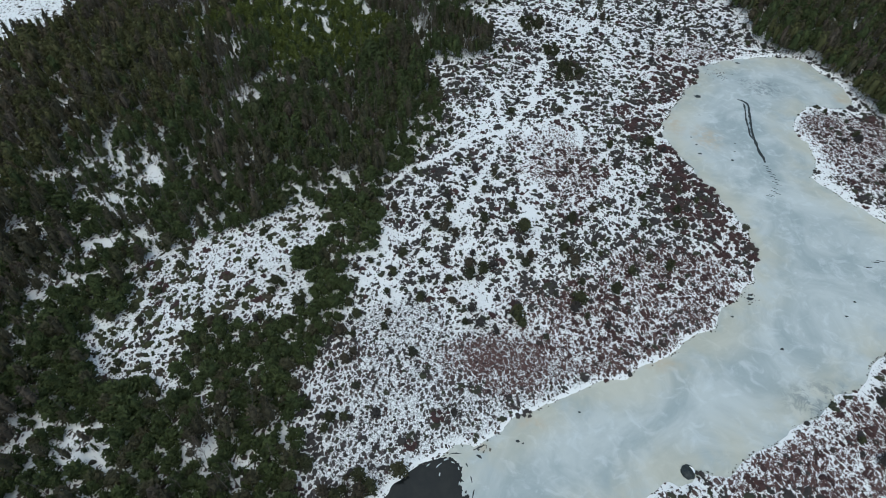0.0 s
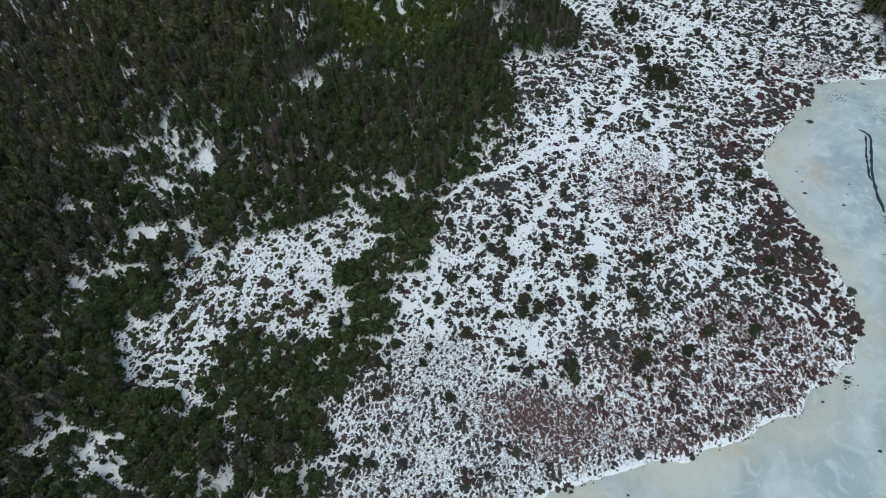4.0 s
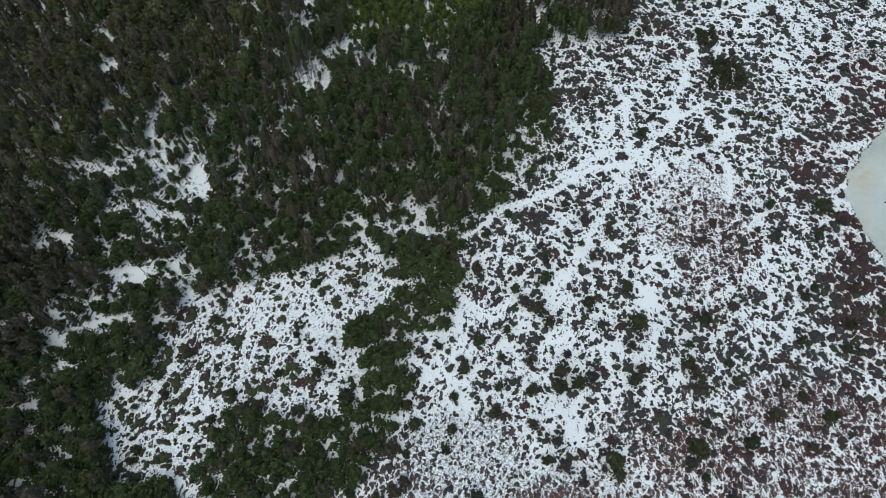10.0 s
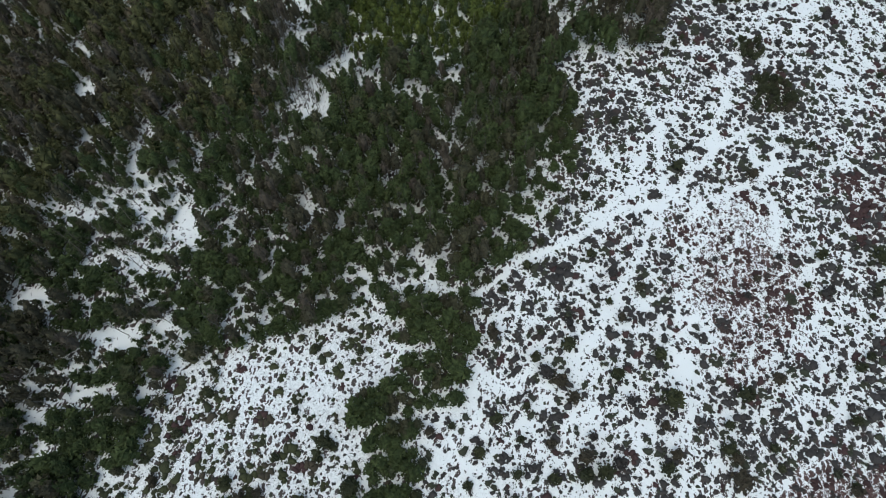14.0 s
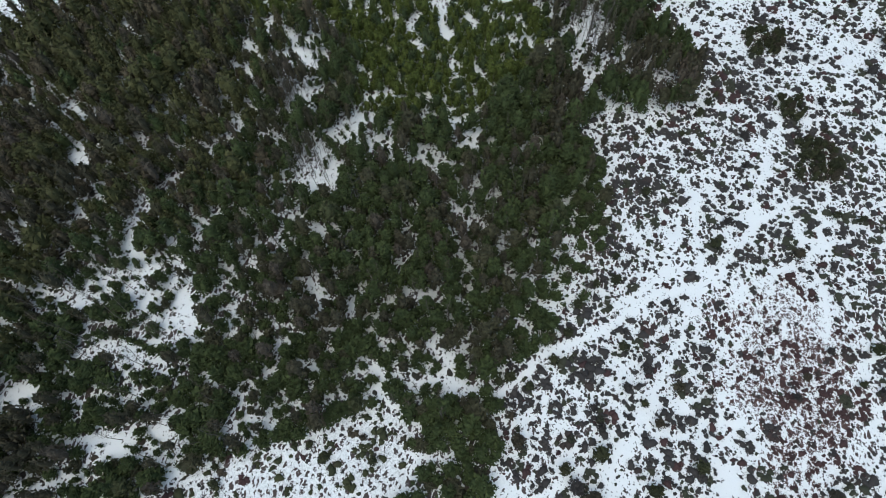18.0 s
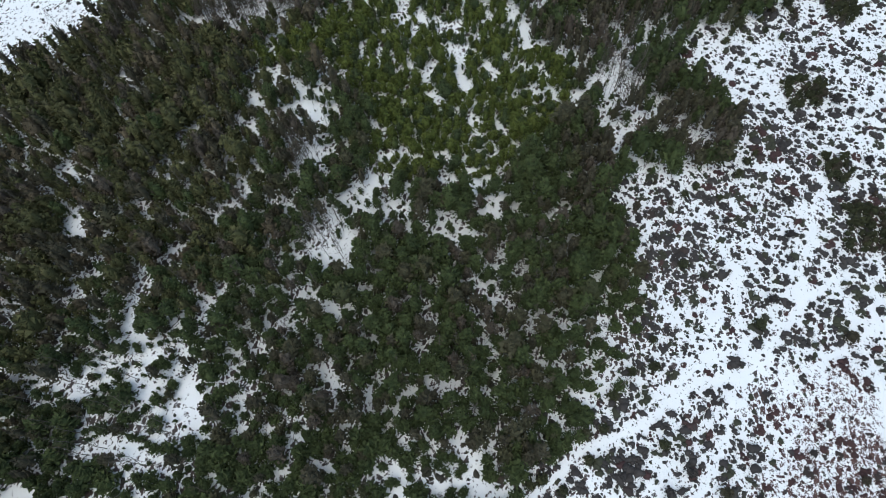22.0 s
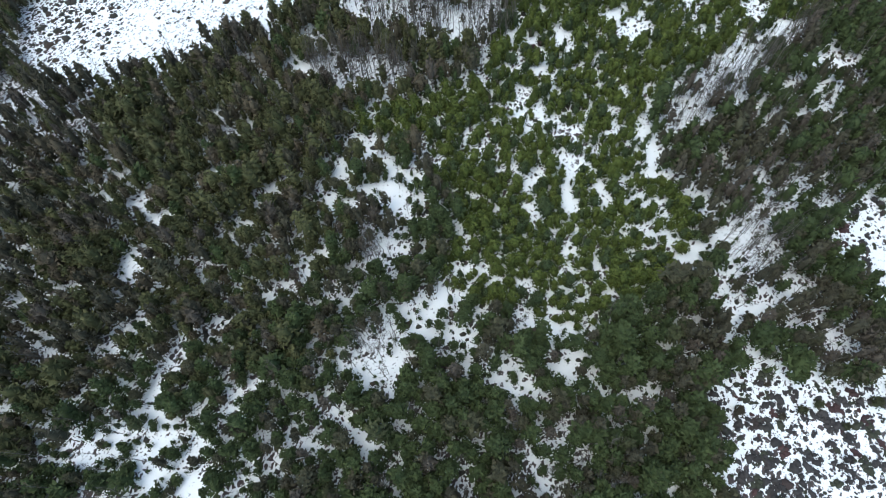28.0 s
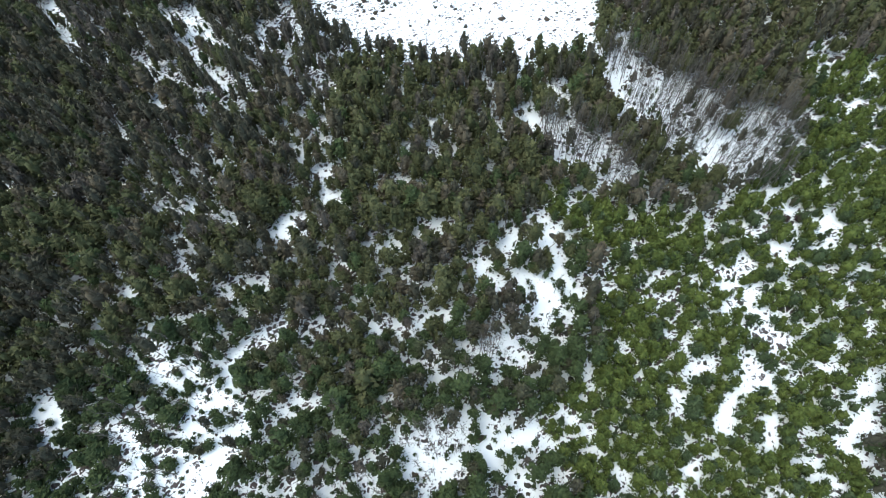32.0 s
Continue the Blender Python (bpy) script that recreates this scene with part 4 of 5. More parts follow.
def build_ground():
    xs, ys = axis_steps(-206, 170, 0.92), axis_steps(-10, 272, 0.92)
    x, y = (g.ravel() for g in np.meshgrid(xs, ys))
    wx, wy = wobble(x, y, 1.5)
    open_land = np.maximum(inside(OPEN_BOG, wx, wy), inside(CLEARING, wx, wy))
    d = shore(x, y)
    z = height(x, y)
    bx, by = wobble(x, y, 6.0)
    snowy, rusty, path = ovals(SNOWY, bx, by), ovals(RUSTY, bx, by), trail(x, y)
    heath = np.where(open_land, 0.545, 0.68 - 0.12 * np.maximum(smooth(y, 112, 140), smooth(-x, 88, 104))) + 0.5 * (field(x, y, 8, 21) - 0.5)
    heath = heath - 0.14 * smooth(snowy, -0.4, 0.5) + 0.24 * smooth(rusty, -0.5, 0.3)
    bank = smooth(ovals(DARK_BANK, bx, by), -0.3, 0.3)
    heath = heath + 0.08 * smooth(ovals(FINE, bx, by), -0.2, 0.3) - 0.05 * bank - 0.06 * smooth(y, 145, 165) * open_land - 0.3 * fringe(x, y, d)
    heath = heath + 0.4 * smooth(ovals(TIGHT_THICKETS, *wobble(x, y, 1.5, 4)), -0.1, 0.1)
    heath = np.where(inside(CLEARING, wx, wy), heath - 0.08, heath)
    heath = np.where(inside(SNOWFIELD, wx, wy), 0.40 + 0.28 * smooth(-x, 138, 160), heath)
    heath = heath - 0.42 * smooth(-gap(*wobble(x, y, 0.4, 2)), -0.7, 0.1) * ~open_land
    heath = heath - 0.12 * smooth(ovals(BIRCH_STANDS, wx, wy, 20), -0.1, 0.2) * ~open_land + 0.3 * smooth(ovals(HEATHER_PATCHES, bx, by), -0.2, 0.3)
    heath *= (0.15 + 0.85 * smooth(path, 0.1, 0.7)) * smooth(d + 2.2 * (field(x, y, 2.5, 95) - 0.5), -0.2, 1.3)
    rust = np.clip(0.22 + 0.55 * bank + 0.9 * smooth(rusty, -0.5, 0.2) + 0.6 * (field(x, y, 12, 33) - 0.5), 0, 1)
    frost = np.clip(0.04 + 0.9 * smooth(ovals(FINE, bx, by), -0.2, 0.3) + 0.35 * (field(x, y, 6, 37) - 0.5) + 0.3 * inside(CLEARING, wx, wy), 0, 1) * open_land * smooth(path, 0.2, 0.9) * smooth(d, 0.8, 2.4)
    plan = np.stack([np.clip(heath, 0, 1), rust, frost, np.ones_like(x)], 1)
    nx, ny = len(xs), len(ys)
    i = (np.arange(ny - 1)[:, None] * nx + np.arange(nx - 1)).ravel()
    quads = np.stack([i, i + 1, i + nx + 1, i + nx], 1)
    me = mesh_of("ground", np.stack([x, y, z], 1), quads, [GROUND], plan=plan, flat=False)
    return tagged(new("ground", me), "snow-covered peat bog and forest floor with heather showing through", "ground", kind="structure")


build_ground()


POOL = [(-10, 24), (-8.4, 28), (-5.6, 31.2), (-3, 33.2), (-0.6, 33.1), (0.6, 32.3), (1.8, 32.5), (3.4, 31.4), (4.2, 30), (3.8, 28.3), (4.6, 26.3), (4.4, 23), (6, 18), (2, 8), (-14, 12)]


def build_ice():
    xs, ys = np.arange(-30, 150, 0.75), np.arange(0, 166, 0.75)
    x, y = (g.ravel() for g in np.meshgrid(xs, ys))
    d = shore(x, y)
    keep = d < 1.6
    tan = 1 - smooth(-d, 1.0, 9.0)
    brown = smooth(ovals([(66, 116.6, 4.5, 6), (59, 122, 3, 6), (109, 136.5, 3, 2.5), (15, 38.5, 3, 1.5), (6.9, 34.1, 2, 0.8), (39, 50, 4, 1.5)], x, y), -0.3, 0.8)
    # where the ice is painted darker, first for the shadow streaks
    dim = smooth(ovals([(89, 140.5, 6, 4.5), (85, 143.5, 3, 2), (66, 44, 8, 4)], x, y), -0.3, 0.5)
    plan = np.stack([tan, brown * 0.8, dim, tan * 0 + 1], 1)
    nx = len(xs)
    i = (np.arange(len(ys) - 1)[:, None] * nx + np.arange(nx - 1)).ravel()
    quads = np.stack([i, i + 1, i + nx + 1, i + nx], 1)
    quads = quads[keep[quads].all(1)]
    used, quads = np.unique(quads, return_inverse=True)
    me = mesh_of("pond_ice", np.stack([x, y, x * 0], 1)[used], quads.reshape(-1, 4), [ICE], plan=plan[used], flat=False)
    tagged(new("pond_ice", me), "grey-green pond ice with tan stains along its banks", "frozen pond", kind="structure")
    xs, ys = np.arange(-14, 8, 0.14), np.arange(4, 36, 0.14)
    x, y = (g.ravel() for g in np.meshgrid(xs, ys))
    edge = signed(POOL, x, y) + 1.5 * (field(x, y, 1.3, 161, 3) - 0.5) + 0.6 * (field(x, y, 0.4, 163, 2) - 0.5)
    i = (np.arange(len(ys) - 1)[:, None] * len(xs) + np.arange(len(xs) - 1)).ravel()
    quads = np.stack([i, i + 1, i + len(xs) + 1, i + len(xs)], 1)
    used, quads = np.unique(quads[(edge < 0)[quads].all(1)], return_inverse=True)
    me = mesh_of("open_water", np.stack([x, y, x * 0 + 0.012], 1)[used], quads.reshape(-1, 4), [WATER], flat=False)
    tagged(new("open_water", me), "black open water beside the ice edge", "water", kind="structure")


build_ice()


# ---- planting ----
def scatter(outline_box, step, seed, shake=0.48):
    """Places on a shaken grid."""
    x0, y0, x1, y1 = outline_box
    r = np.random.default_rng(seed)
    x, y = (g.ravel() for g in np.meshgrid(np.arange(x0, x1, step), np.arange(y0, y1, step)))
    x, y = x + r.uniform(-shake, shake, x.shape) * step, y + r.uniform(-shake, shake, x.shape) * step
    return x, y, r


def joined(name, growths, spots, materials, label, category, r, size=(0.75, 1.25), parts=True):
    """Many plants as one mesh of real geometry."""
    if not len(spots):
        return None
    verts, tris, slots, tone, at = [], [], [], [], 0
    pick = r.integers(0, len(growths), len(spots))
    for g, growth in enumerate(growths):
        own = spots[pick == g]
        if not len(own):
            continue
        if parts:
            v, f = merged(growth)
            slot = np.r_[np.zeros(len(growth[0][1]), int), np.ones(len(growth[1][1]), int)]
        else:
            v, f = growth
            slot = np.zeros(len(f), int)
        n = len(own)
        a, s, k = r.uniform(0, 6.28, n), r.uniform(*size, n) * own[:, 3], r.uniform(0.88, 1.12, n)
        c, q = np.cos(a), np.sin(a)
        xy = np.stack([v[None, :, 0] * c[:, None] - v[None, :, 1] * q[:, None], v[None, :, 0] * q[:, None] + v[None, :, 1] * c[:, None]], 2) * s[:, None, None]
        z = v[None, :, 2] * (s * k)[:, None]
        all_v = np.concatenate([xy + own[:, None, :2], (z + own[:, 2][:, None])[:, :, None]], 2).reshape(-1, 3)
        verts.append(all_v)
        tris.append((f[None] + (np.arange(n) * len(v))[:, None, None]).reshape(-1, 3) + at)
        slots.append(np.tile(slot, n))
        tone.append(np.repeat(r.uniform(0, 1, n), len(v)))
        at += len(all_v)
    me = mesh_of(name, np.concatenate(verts), np.concatenate(tris), materials, np.concatenate(slots), np.concatenate(tone), flat=False)
    return tagged(new(name, me), label, category, kind="stuff")


def singles(name, growths, spots, materials, label, category, group, r, size=(0.8, 1.2), names=("trunk", "crown")):
    """Plants as things of their own, each with a trunk and a crown."""
    protos = []
    for growth in growths:
        protos.append([mesh_of(part_name, v, f, [m], flat=False) for part_name, (v, f), m in zip(names, growth, materials)])
    for x, y, z, scale in spots:
        base = tagged(new(name), label, category, group)
        s = scale * r.uniform(*size)
        base.matrix_world = Matrix.LocRotScale((x, y, z), Euler((r.normal(0, 0.03), r.normal(0, 0.03), r.uniform(0, 6.28))), (s, s, s * r.uniform(0.9, 1.1)))
        for part_name, me in zip(names, protos[r.integers(0, len(protos))]):
            new(part_name, me).parent = base


def on_ground(x, y, scale, sink=0.0):
    return np.stack([x, y, height(x, y) - sink, np.broadcast_to(scale, x.shape)], 1)


def near_first(spots, box, most=300):
    """Splits the places: up to so many in a stretch of the plan, and the rest."""
    x0, y0, x1, y1 = box
    own = np.flatnonzero((spots[:, 0] > x0) & (spots[:, 0] < x1) & (spots[:, 1] > y0) & (spots[:, 1] < y1))[:most]
    rest = np.ones(len(spots), bool)
    rest[own] = False
    return spots[own], spots[rest]


def plant_wood():
    x, y, r = scatter((-206, -14, 172, 266), 1.5, 11)
    wx, wy = wobble(x, y, 1.6)
    land = inside(FOREST, x, y) & ~inside(OPEN_BOG, wx, wy) & ~inside(CLEARING, wx, wy) & ~inside(SNOWFIELD, wx, wy) & (signed(SHORE, x, y) > 1.5) & ~inside(YOUNG_STAND, wx, wy)
    x, y, wx, wy = x[land], y[land], wx[land], wy[land]
    gx, gy = wobble(x, y, 0.9, 2.2)
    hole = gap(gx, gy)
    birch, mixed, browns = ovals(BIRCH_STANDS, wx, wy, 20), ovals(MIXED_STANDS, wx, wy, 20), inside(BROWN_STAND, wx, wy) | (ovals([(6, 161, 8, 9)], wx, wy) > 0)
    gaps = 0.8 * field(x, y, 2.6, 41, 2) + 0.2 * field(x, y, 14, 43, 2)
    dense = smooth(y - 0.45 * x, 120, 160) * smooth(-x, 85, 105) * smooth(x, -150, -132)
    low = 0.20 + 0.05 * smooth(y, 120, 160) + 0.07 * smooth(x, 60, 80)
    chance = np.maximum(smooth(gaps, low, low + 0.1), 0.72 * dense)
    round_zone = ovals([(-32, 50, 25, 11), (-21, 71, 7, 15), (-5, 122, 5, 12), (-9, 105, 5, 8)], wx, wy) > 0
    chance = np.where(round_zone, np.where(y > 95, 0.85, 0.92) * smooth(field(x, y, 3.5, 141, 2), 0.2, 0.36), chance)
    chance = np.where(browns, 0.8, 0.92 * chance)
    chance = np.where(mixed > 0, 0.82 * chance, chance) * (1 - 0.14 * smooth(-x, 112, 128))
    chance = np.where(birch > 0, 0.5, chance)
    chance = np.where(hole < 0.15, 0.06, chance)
    keep = r.uniform(0, 1, len(x)) < chance
    x, y, hole, birch, mixed, browns, round_zone = (a[keep] for a in (x, y, hole, birch, mixed, browns, round_zone))
    brown = 0.5 * field(x, y, 11, 51, 2) + 0.5 * field(x, y, 4.5, 53, 2) + 0.06 * smooth(-x, 85, 115) + 0.14 * smooth(-x, 112, 132) + 0.2 * browns - 0.07 * smooth(x, -85, -70) * smooth(-y, -150, -135)
    u = r.uniform(0, 1, len(x))
    is_bare = (birch > 0) & (u < 0.8) | (mixed > 0) & (u < 0.25) | (birch <= 0) & (u < 0.05) & ~round_zone
    is_twiggy = ~is_bare & ~round_zone & (u > 0.92 - 0.45 * smooth(brown, 0.52, 0.72))
    is_pine = ~(is_bare | is_twiggy | round_zone)

    spots = on_ground(x[round_zone], y[round_zone], r.uniform(0.85, 1.55, round_zone.sum()))
    near, rest = near_first(spots, (-60, 45, 0, 95), 300)
    singles("round_pine_tree", DWARFS, near, [BARK, PINE], "low round-topped bushy pine beside a snowy clearing", "tree", "round pines by the clearing", r)
    joined("round_pine_stand", DWARFS, rest, [BARK, PINE], "low round-topped bushy pines beside a snowy clearing", "trees", r)

    spots = on_ground(x[is_pine], y[is_pine], (0.72 + 0.33 * field(x[is_pine], y[is_pine], 9, 91, 2)) * r.uniform(0.6, 1.12, is_pine.sum()) * (0.66 + 0.34 * smooth(hole[is_pine], 0.2, 2.0)))
    near, rest = near_first(spots, (-70, 98, -5, 140), 300)
    singles("pine_tree", PINES, near, [BARK, PINE], "dark green Scots pine standing in snowy woodland", "tree", "pines of the wood", r)
    low = (rest[:, 0] > -90) & (rest[:, 0] < 20) & (rest[:, 1] < 99)
    joined("low_pine_wood", LOW_PINES, rest[low], [BARK, PINE], "stand of low bushy dark green pines on snow", "trees", r)
    rest = rest[~low]
    olive = r.uniform(0, 1, len(rest)) < np.maximum(0.92 * smooth(-rest[:, 0], 55, 85) * np.maximum(smooth(rest[:, 1], 98, 120), smooth(-rest[:, 0], 84, 96)), 0.35 * smooth(rest[:, 0], 60, 80))
    mid = (rest[:, 0] > -100) & (rest[:, 0] < 20) & (rest[:, 1] < 170) & ~olive
    joined("pine_wood", PINES, rest[mid], [BARK, PINE], "dense stand of dark green pines on snow", "trees", r)
    rest, olive = rest[~mid], olive[~mid]
    joined("far_pine_wood", FAR_PINES, rest[~olive], [BARK, PINE], "distant dense stand of dark green pines", "trees", r)
    near, far = near_first(rest[olive], (-112, 112, -80, 150), 150)
    singles("olive_pine_tree", PINES, near, [BARK, OLIVE], "olive-brown Scots pine in open snowy woodland", "tree", "olive pines of the wood", r)
    joined("olive_pine_wood", FAR_PINES, far, [BARK, OLIVE], "dense stand of olive-brown pines on snow", "trees", r)

    bx, by, _ = scatter((-160, 60, 10, 228), 1.1, 18)
    thick = (ovals(BIRCH_STANDS, *wobble(bx, by, 1.6), 20) > 0.05) & (gap(bx, by) > -0.3) & (r.uniform(0, 1, len(bx)) < 0.62)
    spots = on_ground(np.r_[x[is_bare], bx[thick]], np.r_[y[is_bare], by[thick]], 1.0)
    near, rest = near_first(spots, (-90, 75, 0, 190), 250)
    singles("birch_tree", BARES, near, [BIRCH, TWIG], "slender leafless birch with pale bark", "tree", "bare birches", r)
    joined("birch_stand", BARES, rest, [BIRCH, TWIG], "stand of slender leafless birches over snow", "trees", r)

    spots = on_ground(x[is_twiggy], y[is_twiggy], 0.72 + 0.25 * smooth(hole[is_twiggy], 0.2, 2.0))
    near, rest = near_first(spots, (-80, 90, 0, 170), 250)
    singles("bare_tree", THICKETS, near, [BARK, BROWN], "bushy leafless tree with brown twigs", "tree", "brown leafless trees", r)
    joined("bare_tree_stand", THICKETS, rest, [BARK, BROWN], "bushy leafless brown trees among pines", "trees", r)

    x, y, r = scatter((-95, 130, 15, 256), 1.32, 15)
    wx, wy = wobble(x, y, 1.6)
    land = inside(YOUNG_STAND, wx, wy) & inside(FOREST, x, y)
    x, y = x[land], y[land]
    gx, gy = wobble(x, y, 0.4, 2)
    gaps = 0.8 * field(x, y, 2.1, 45, 2) + 0.2 * field(x, y, 12, 47, 2)
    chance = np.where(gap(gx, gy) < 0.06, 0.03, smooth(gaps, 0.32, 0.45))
    keep = r.uniform(0, 1, len(x)) < chance
    spots = on_ground(x[keep], y[keep], 0.62 + 0.5 * field(x[keep], y[keep], 7, 93, 2))
    near, rest = near_first(spots, (-75, 140, -20, 185), 300)
    singles("young_pine_tree", YOUNGS, near, [BARK, GREEN], "low bright green young pine growing through snow", "tree", "young pines", r)
    joined("young_pine_stand", YOUNGS, rest, [BARK, GREEN], "thicket of low bright green young pines", "trees", r)


plant_wood()


def plant_floor():
    """Small shrubs on the floor of the wood and in the snowfield."""
    x, y, r = scatter((-210, 0, 180, 270), 1.5, 14)
    wx, wy = wobble(x, y, 1.6)
    wood = inside(FOREST, x, y) & ~inside(OPEN_BOG, wx, wy) & ~inside(CLEARING, wx, wy)
    field_edge = signed(SNOWFIELD, wx, wy)
    chance = np.where(field_edge < 0, 0.22 + 0.8 * smooth(-x, 136, 158) + 0.2 * smooth(field_edge, -8, 0), 0.34) * smooth(field(x, y, 5, 131, 2), 0.3, 0.6) * np.where(gap(x, y) < 0.0, 0.75, 1)
    keep = wood & (r.uniform(0, 1, len(x)) < chance) & (signed(SHORE, x, y) > 2)
    spots = on_ground(x[keep], y[keep], (0.5 + 0.9 * r.uniform(0, 1, keep.sum()) ** 2) * np.where(field_edge[keep] < 0, 1.25, 1.0), 0.05)
    joined("undergrowth", TUFTS, spots, [SHRUB], "small dark shrubs on the snowy forest floor", "shrubs", r, (0.6, 1.2), False)


plant_floor()


def plant_saplings():
    """Small pines that break up the edges of the glades."""
    x, y, r = scatter((-200, 20, 60, 240), 1.25, 24)
    wx, wy = wobble(x, y, 1.6)
    wood = inside(FOREST, x, y) & ~inside(OPEN_BOG, wx, wy) & ~inside(CLEARING, wx, wy) & ~inside(SNOWFIELD, wx, wy)
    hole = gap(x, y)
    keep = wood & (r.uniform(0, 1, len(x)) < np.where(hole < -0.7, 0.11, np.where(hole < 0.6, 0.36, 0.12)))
    spots = on_ground(x[keep], y[keep], r.uniform(0.45, 1.25, keep.sum()))
    near, rest = near_first(spots, (-70, 98, -5, 140), 200)
    singles("pine_sapling", SAPLINGS, near, [BARK, PINE], "small dark pine sapling at a snowy glade", "tree", "saplings of the wood", r)
    joined("saplings", SAPLINGS, rest, [BARK, PINE], "small dark pine saplings at snowy glades", "trees", r)


plant_saplings()


def cushions(spots, r, name, material, label, group):
    """Heather cushions as things of their own."""
    meshes = [mesh_of(name, v, f, [material], flat=False) for v, f in CUSHIONS]
    for x, y, z, s in spots:
        ob = tagged(new(name, meshes[r.integers(0, len(meshes))]), label, "heather", group)
        ob.matrix_world = Matrix.LocRotScale((x, y, z), Euler((0, 0, r.uniform(0, 6.28))), (s, s, s * r.uniform(0.85, 1.15)))


def plant_bog():
    for step, seed in ((1.5, 12), (0.80, 17)):
        big = step > 1
        x, y, r = scatter((-70, 0, 150, 230), step, seed, 0.40 if big else 0.48)
        x = x + 0.35 * (np.floor(y / step) % 2)
        if big:
            x, y = 0.92 * x - 4, 1.1 * y - 8
        wx, wy = wobble(x, y, 1.2)
        bog, clearing = inside(OPEN_BOG, wx, wy), inside(CLEARING, wx, wy)
        d = shore(x, y)
        land = (bog | clearing) & (d > 0.25) & (trail(x, y) > (0.88 if big else 0.55))
        x, y, d, clearing = x[land], y[land], d[land], clearing[land]
        bx, by = wobble(x, y, 6.0)
        rusty, snowy = smooth(ovals(RUSTY, bx, by), -0.4, 0.3), smooth(ovals(SNOWY, bx, by), -0.3, 0.3)
        fine = smooth(ovals(FINE, bx, by), -0.2, 0.3)
        n = 0.5 * field(x, y, 3.0, 101, 2) + 0.5 * field(x, y, 10, 111, 2)
        dense = smooth(ovals(HEATHER_PATCHES, bx, by), -0.2, 0.3)
        bank, lane, high, pale = smooth(ovals(DARK_BANK, bx, by), -0.3, 0.3), trail(x, y), smooth(y, 145, 165), fringe(x, y, d)
        thicket = ovals(TIGHT_THICKETS, x, y) > 0
        if big:
            chance = 0.25 * smooth(-lane, -2.4, -1.6) * smooth(y, 85, 100) - 0.02 * bank - 0.16 * high - 0.6 * pale + 0.84 + 0.9 * (n - 0.5) + 0.3 * dense - 0.30 * rusty - 0.15 * snowy - (0.2 + 0.35 * smooth(x, -50, -38)) * clearing - 0.68 * fine
            chance = np.where((d < 2.0 - 1.5 * bank) | thicket, 0.2, chance)
            scale = (0.74 + 0.7 * np.clip(n, 0.25, 0.8)) * r.uniform(0.7, 1.3, len(x)) * (1 - 0.25 * rusty) * (1 - 0.2 * fine) * (1 + 0.18 * bank)
        else:
            chance = -0.12 * bank - 0.1 * high - 0.25 * pale + 0.40 + 1.3 * (n - 0.5) + 0.4 * dense + 0.28 * rusty + 0.15 * fine - 0.06 * snowy - 0.10 * clearing
            chance = np.where(d < 1.0, 0.55, np.where(d < 2.2, 0.2, chance))
            scale = np.where(d < 1.2, 0.30, 0.50) * r.uniform(0.6, 1.4, len(x)) * (1 - 0.25 * rusty)
        keep = r.uniform(0, 1, len(x)) < chance
        spots = on_ground(x, y, scale, 0.05)[keep]
        red = r.uniform(0, 1, len(spots)) < (0.10 + 0.75 * np.maximum(rusty, 0.85 * bank))[keep]
        if big:
            near, rest = near_first(spots[~red], (-5, 60, 45, 115), 300)
            cushions(near, r, "heather_cushion", HEATH, "round dark heather cushion poking out of snow", "heather cushions of the bog")
            red_near, red_rest = near_first(spots[red], (15, 45, 64, 130), 300)
            cushions(red_near, r, "rusty_heather_cushion", RUST, "rust-brown heather cushion near the pond bank", "rusty cushions by the pond")
            grove = inside(CLEARING, rest[:, 0], rest[:, 1])
            joined("clearing_heather", CUSHIONS, rest[grove], [BOG], "grey-green heather cushions in a snowy clearing", "heather", r, (0.75, 1.3), False)
            rest = rest[~grove]
            joined("heather", CUSHIONS, rest, [HEATH], "dark grey-brown heather cushions poking out of snow", "heather", r, (0.75, 1.3), False)
            joined("rusty_heather", CUSHIONS, red_rest, [RUST], "rust-brown heather cushions poking out of snow", "heather", r, (0.75, 1.3), False)
        else:
            joined("small_heather", TUFTS, spots[~red], [HEATH], "small dark heather tufts between larger cushions", "heather", r, (0.7, 1.3), False)
            joined("small_rusty_heather", TUFTS, spots[red], [RUST], "small rust-brown heather tufts on snow", "heather", r, (0.7, 1.3), False)

    x, y, r = scatter((-20, 0, 145, 165), 0.42, 19)
    d = shore(x, y)
    keep = (d > -0.2) & (d < 0.25 + 0.6 * smooth(ovals(DARK_BANK, x, y), -0.3, 0.2)) & (r.uniform(0, 1, len(x)) < 1.1 * smooth(field(x, y, 4, 151, 2), 0.3, 0.6))
    joined("bank_sedge", TUFTS, on_ground(x[keep], y[keep], 0.3, -0.06), [SHRUB], "thin dark fringe of sedge along the frozen bank", "sedge", r, (0.6, 1.5), False)

    x, y, r = scatter((-70, 0, 150, 230), 3.1, 13)
    wx, wy = wobble(x, y, 1.2)
    bog, clearing = inside(OPEN_BOG, wx, wy), inside(CLEARING, wx, wy)
    land = (bog | clearing) & (signed(SHORE, x, y) > 2.5) & (trail(x, y) > 1.3)
    edge = away(BOG_EDGE, x, y, False)
    chance = 0.16 + 0.35 * smooth(-edge, -8, 0) + 0.5 * (field(x, y, 10, 121, 2) - 0.5) + (0.02 + 0.3 * smooth(-away(CLEARING, x, y), -5, -1) * smooth(-x, 36, 46)) * clearing
    keep = land & (r.uniform(0, 1, len(x)) < chance)
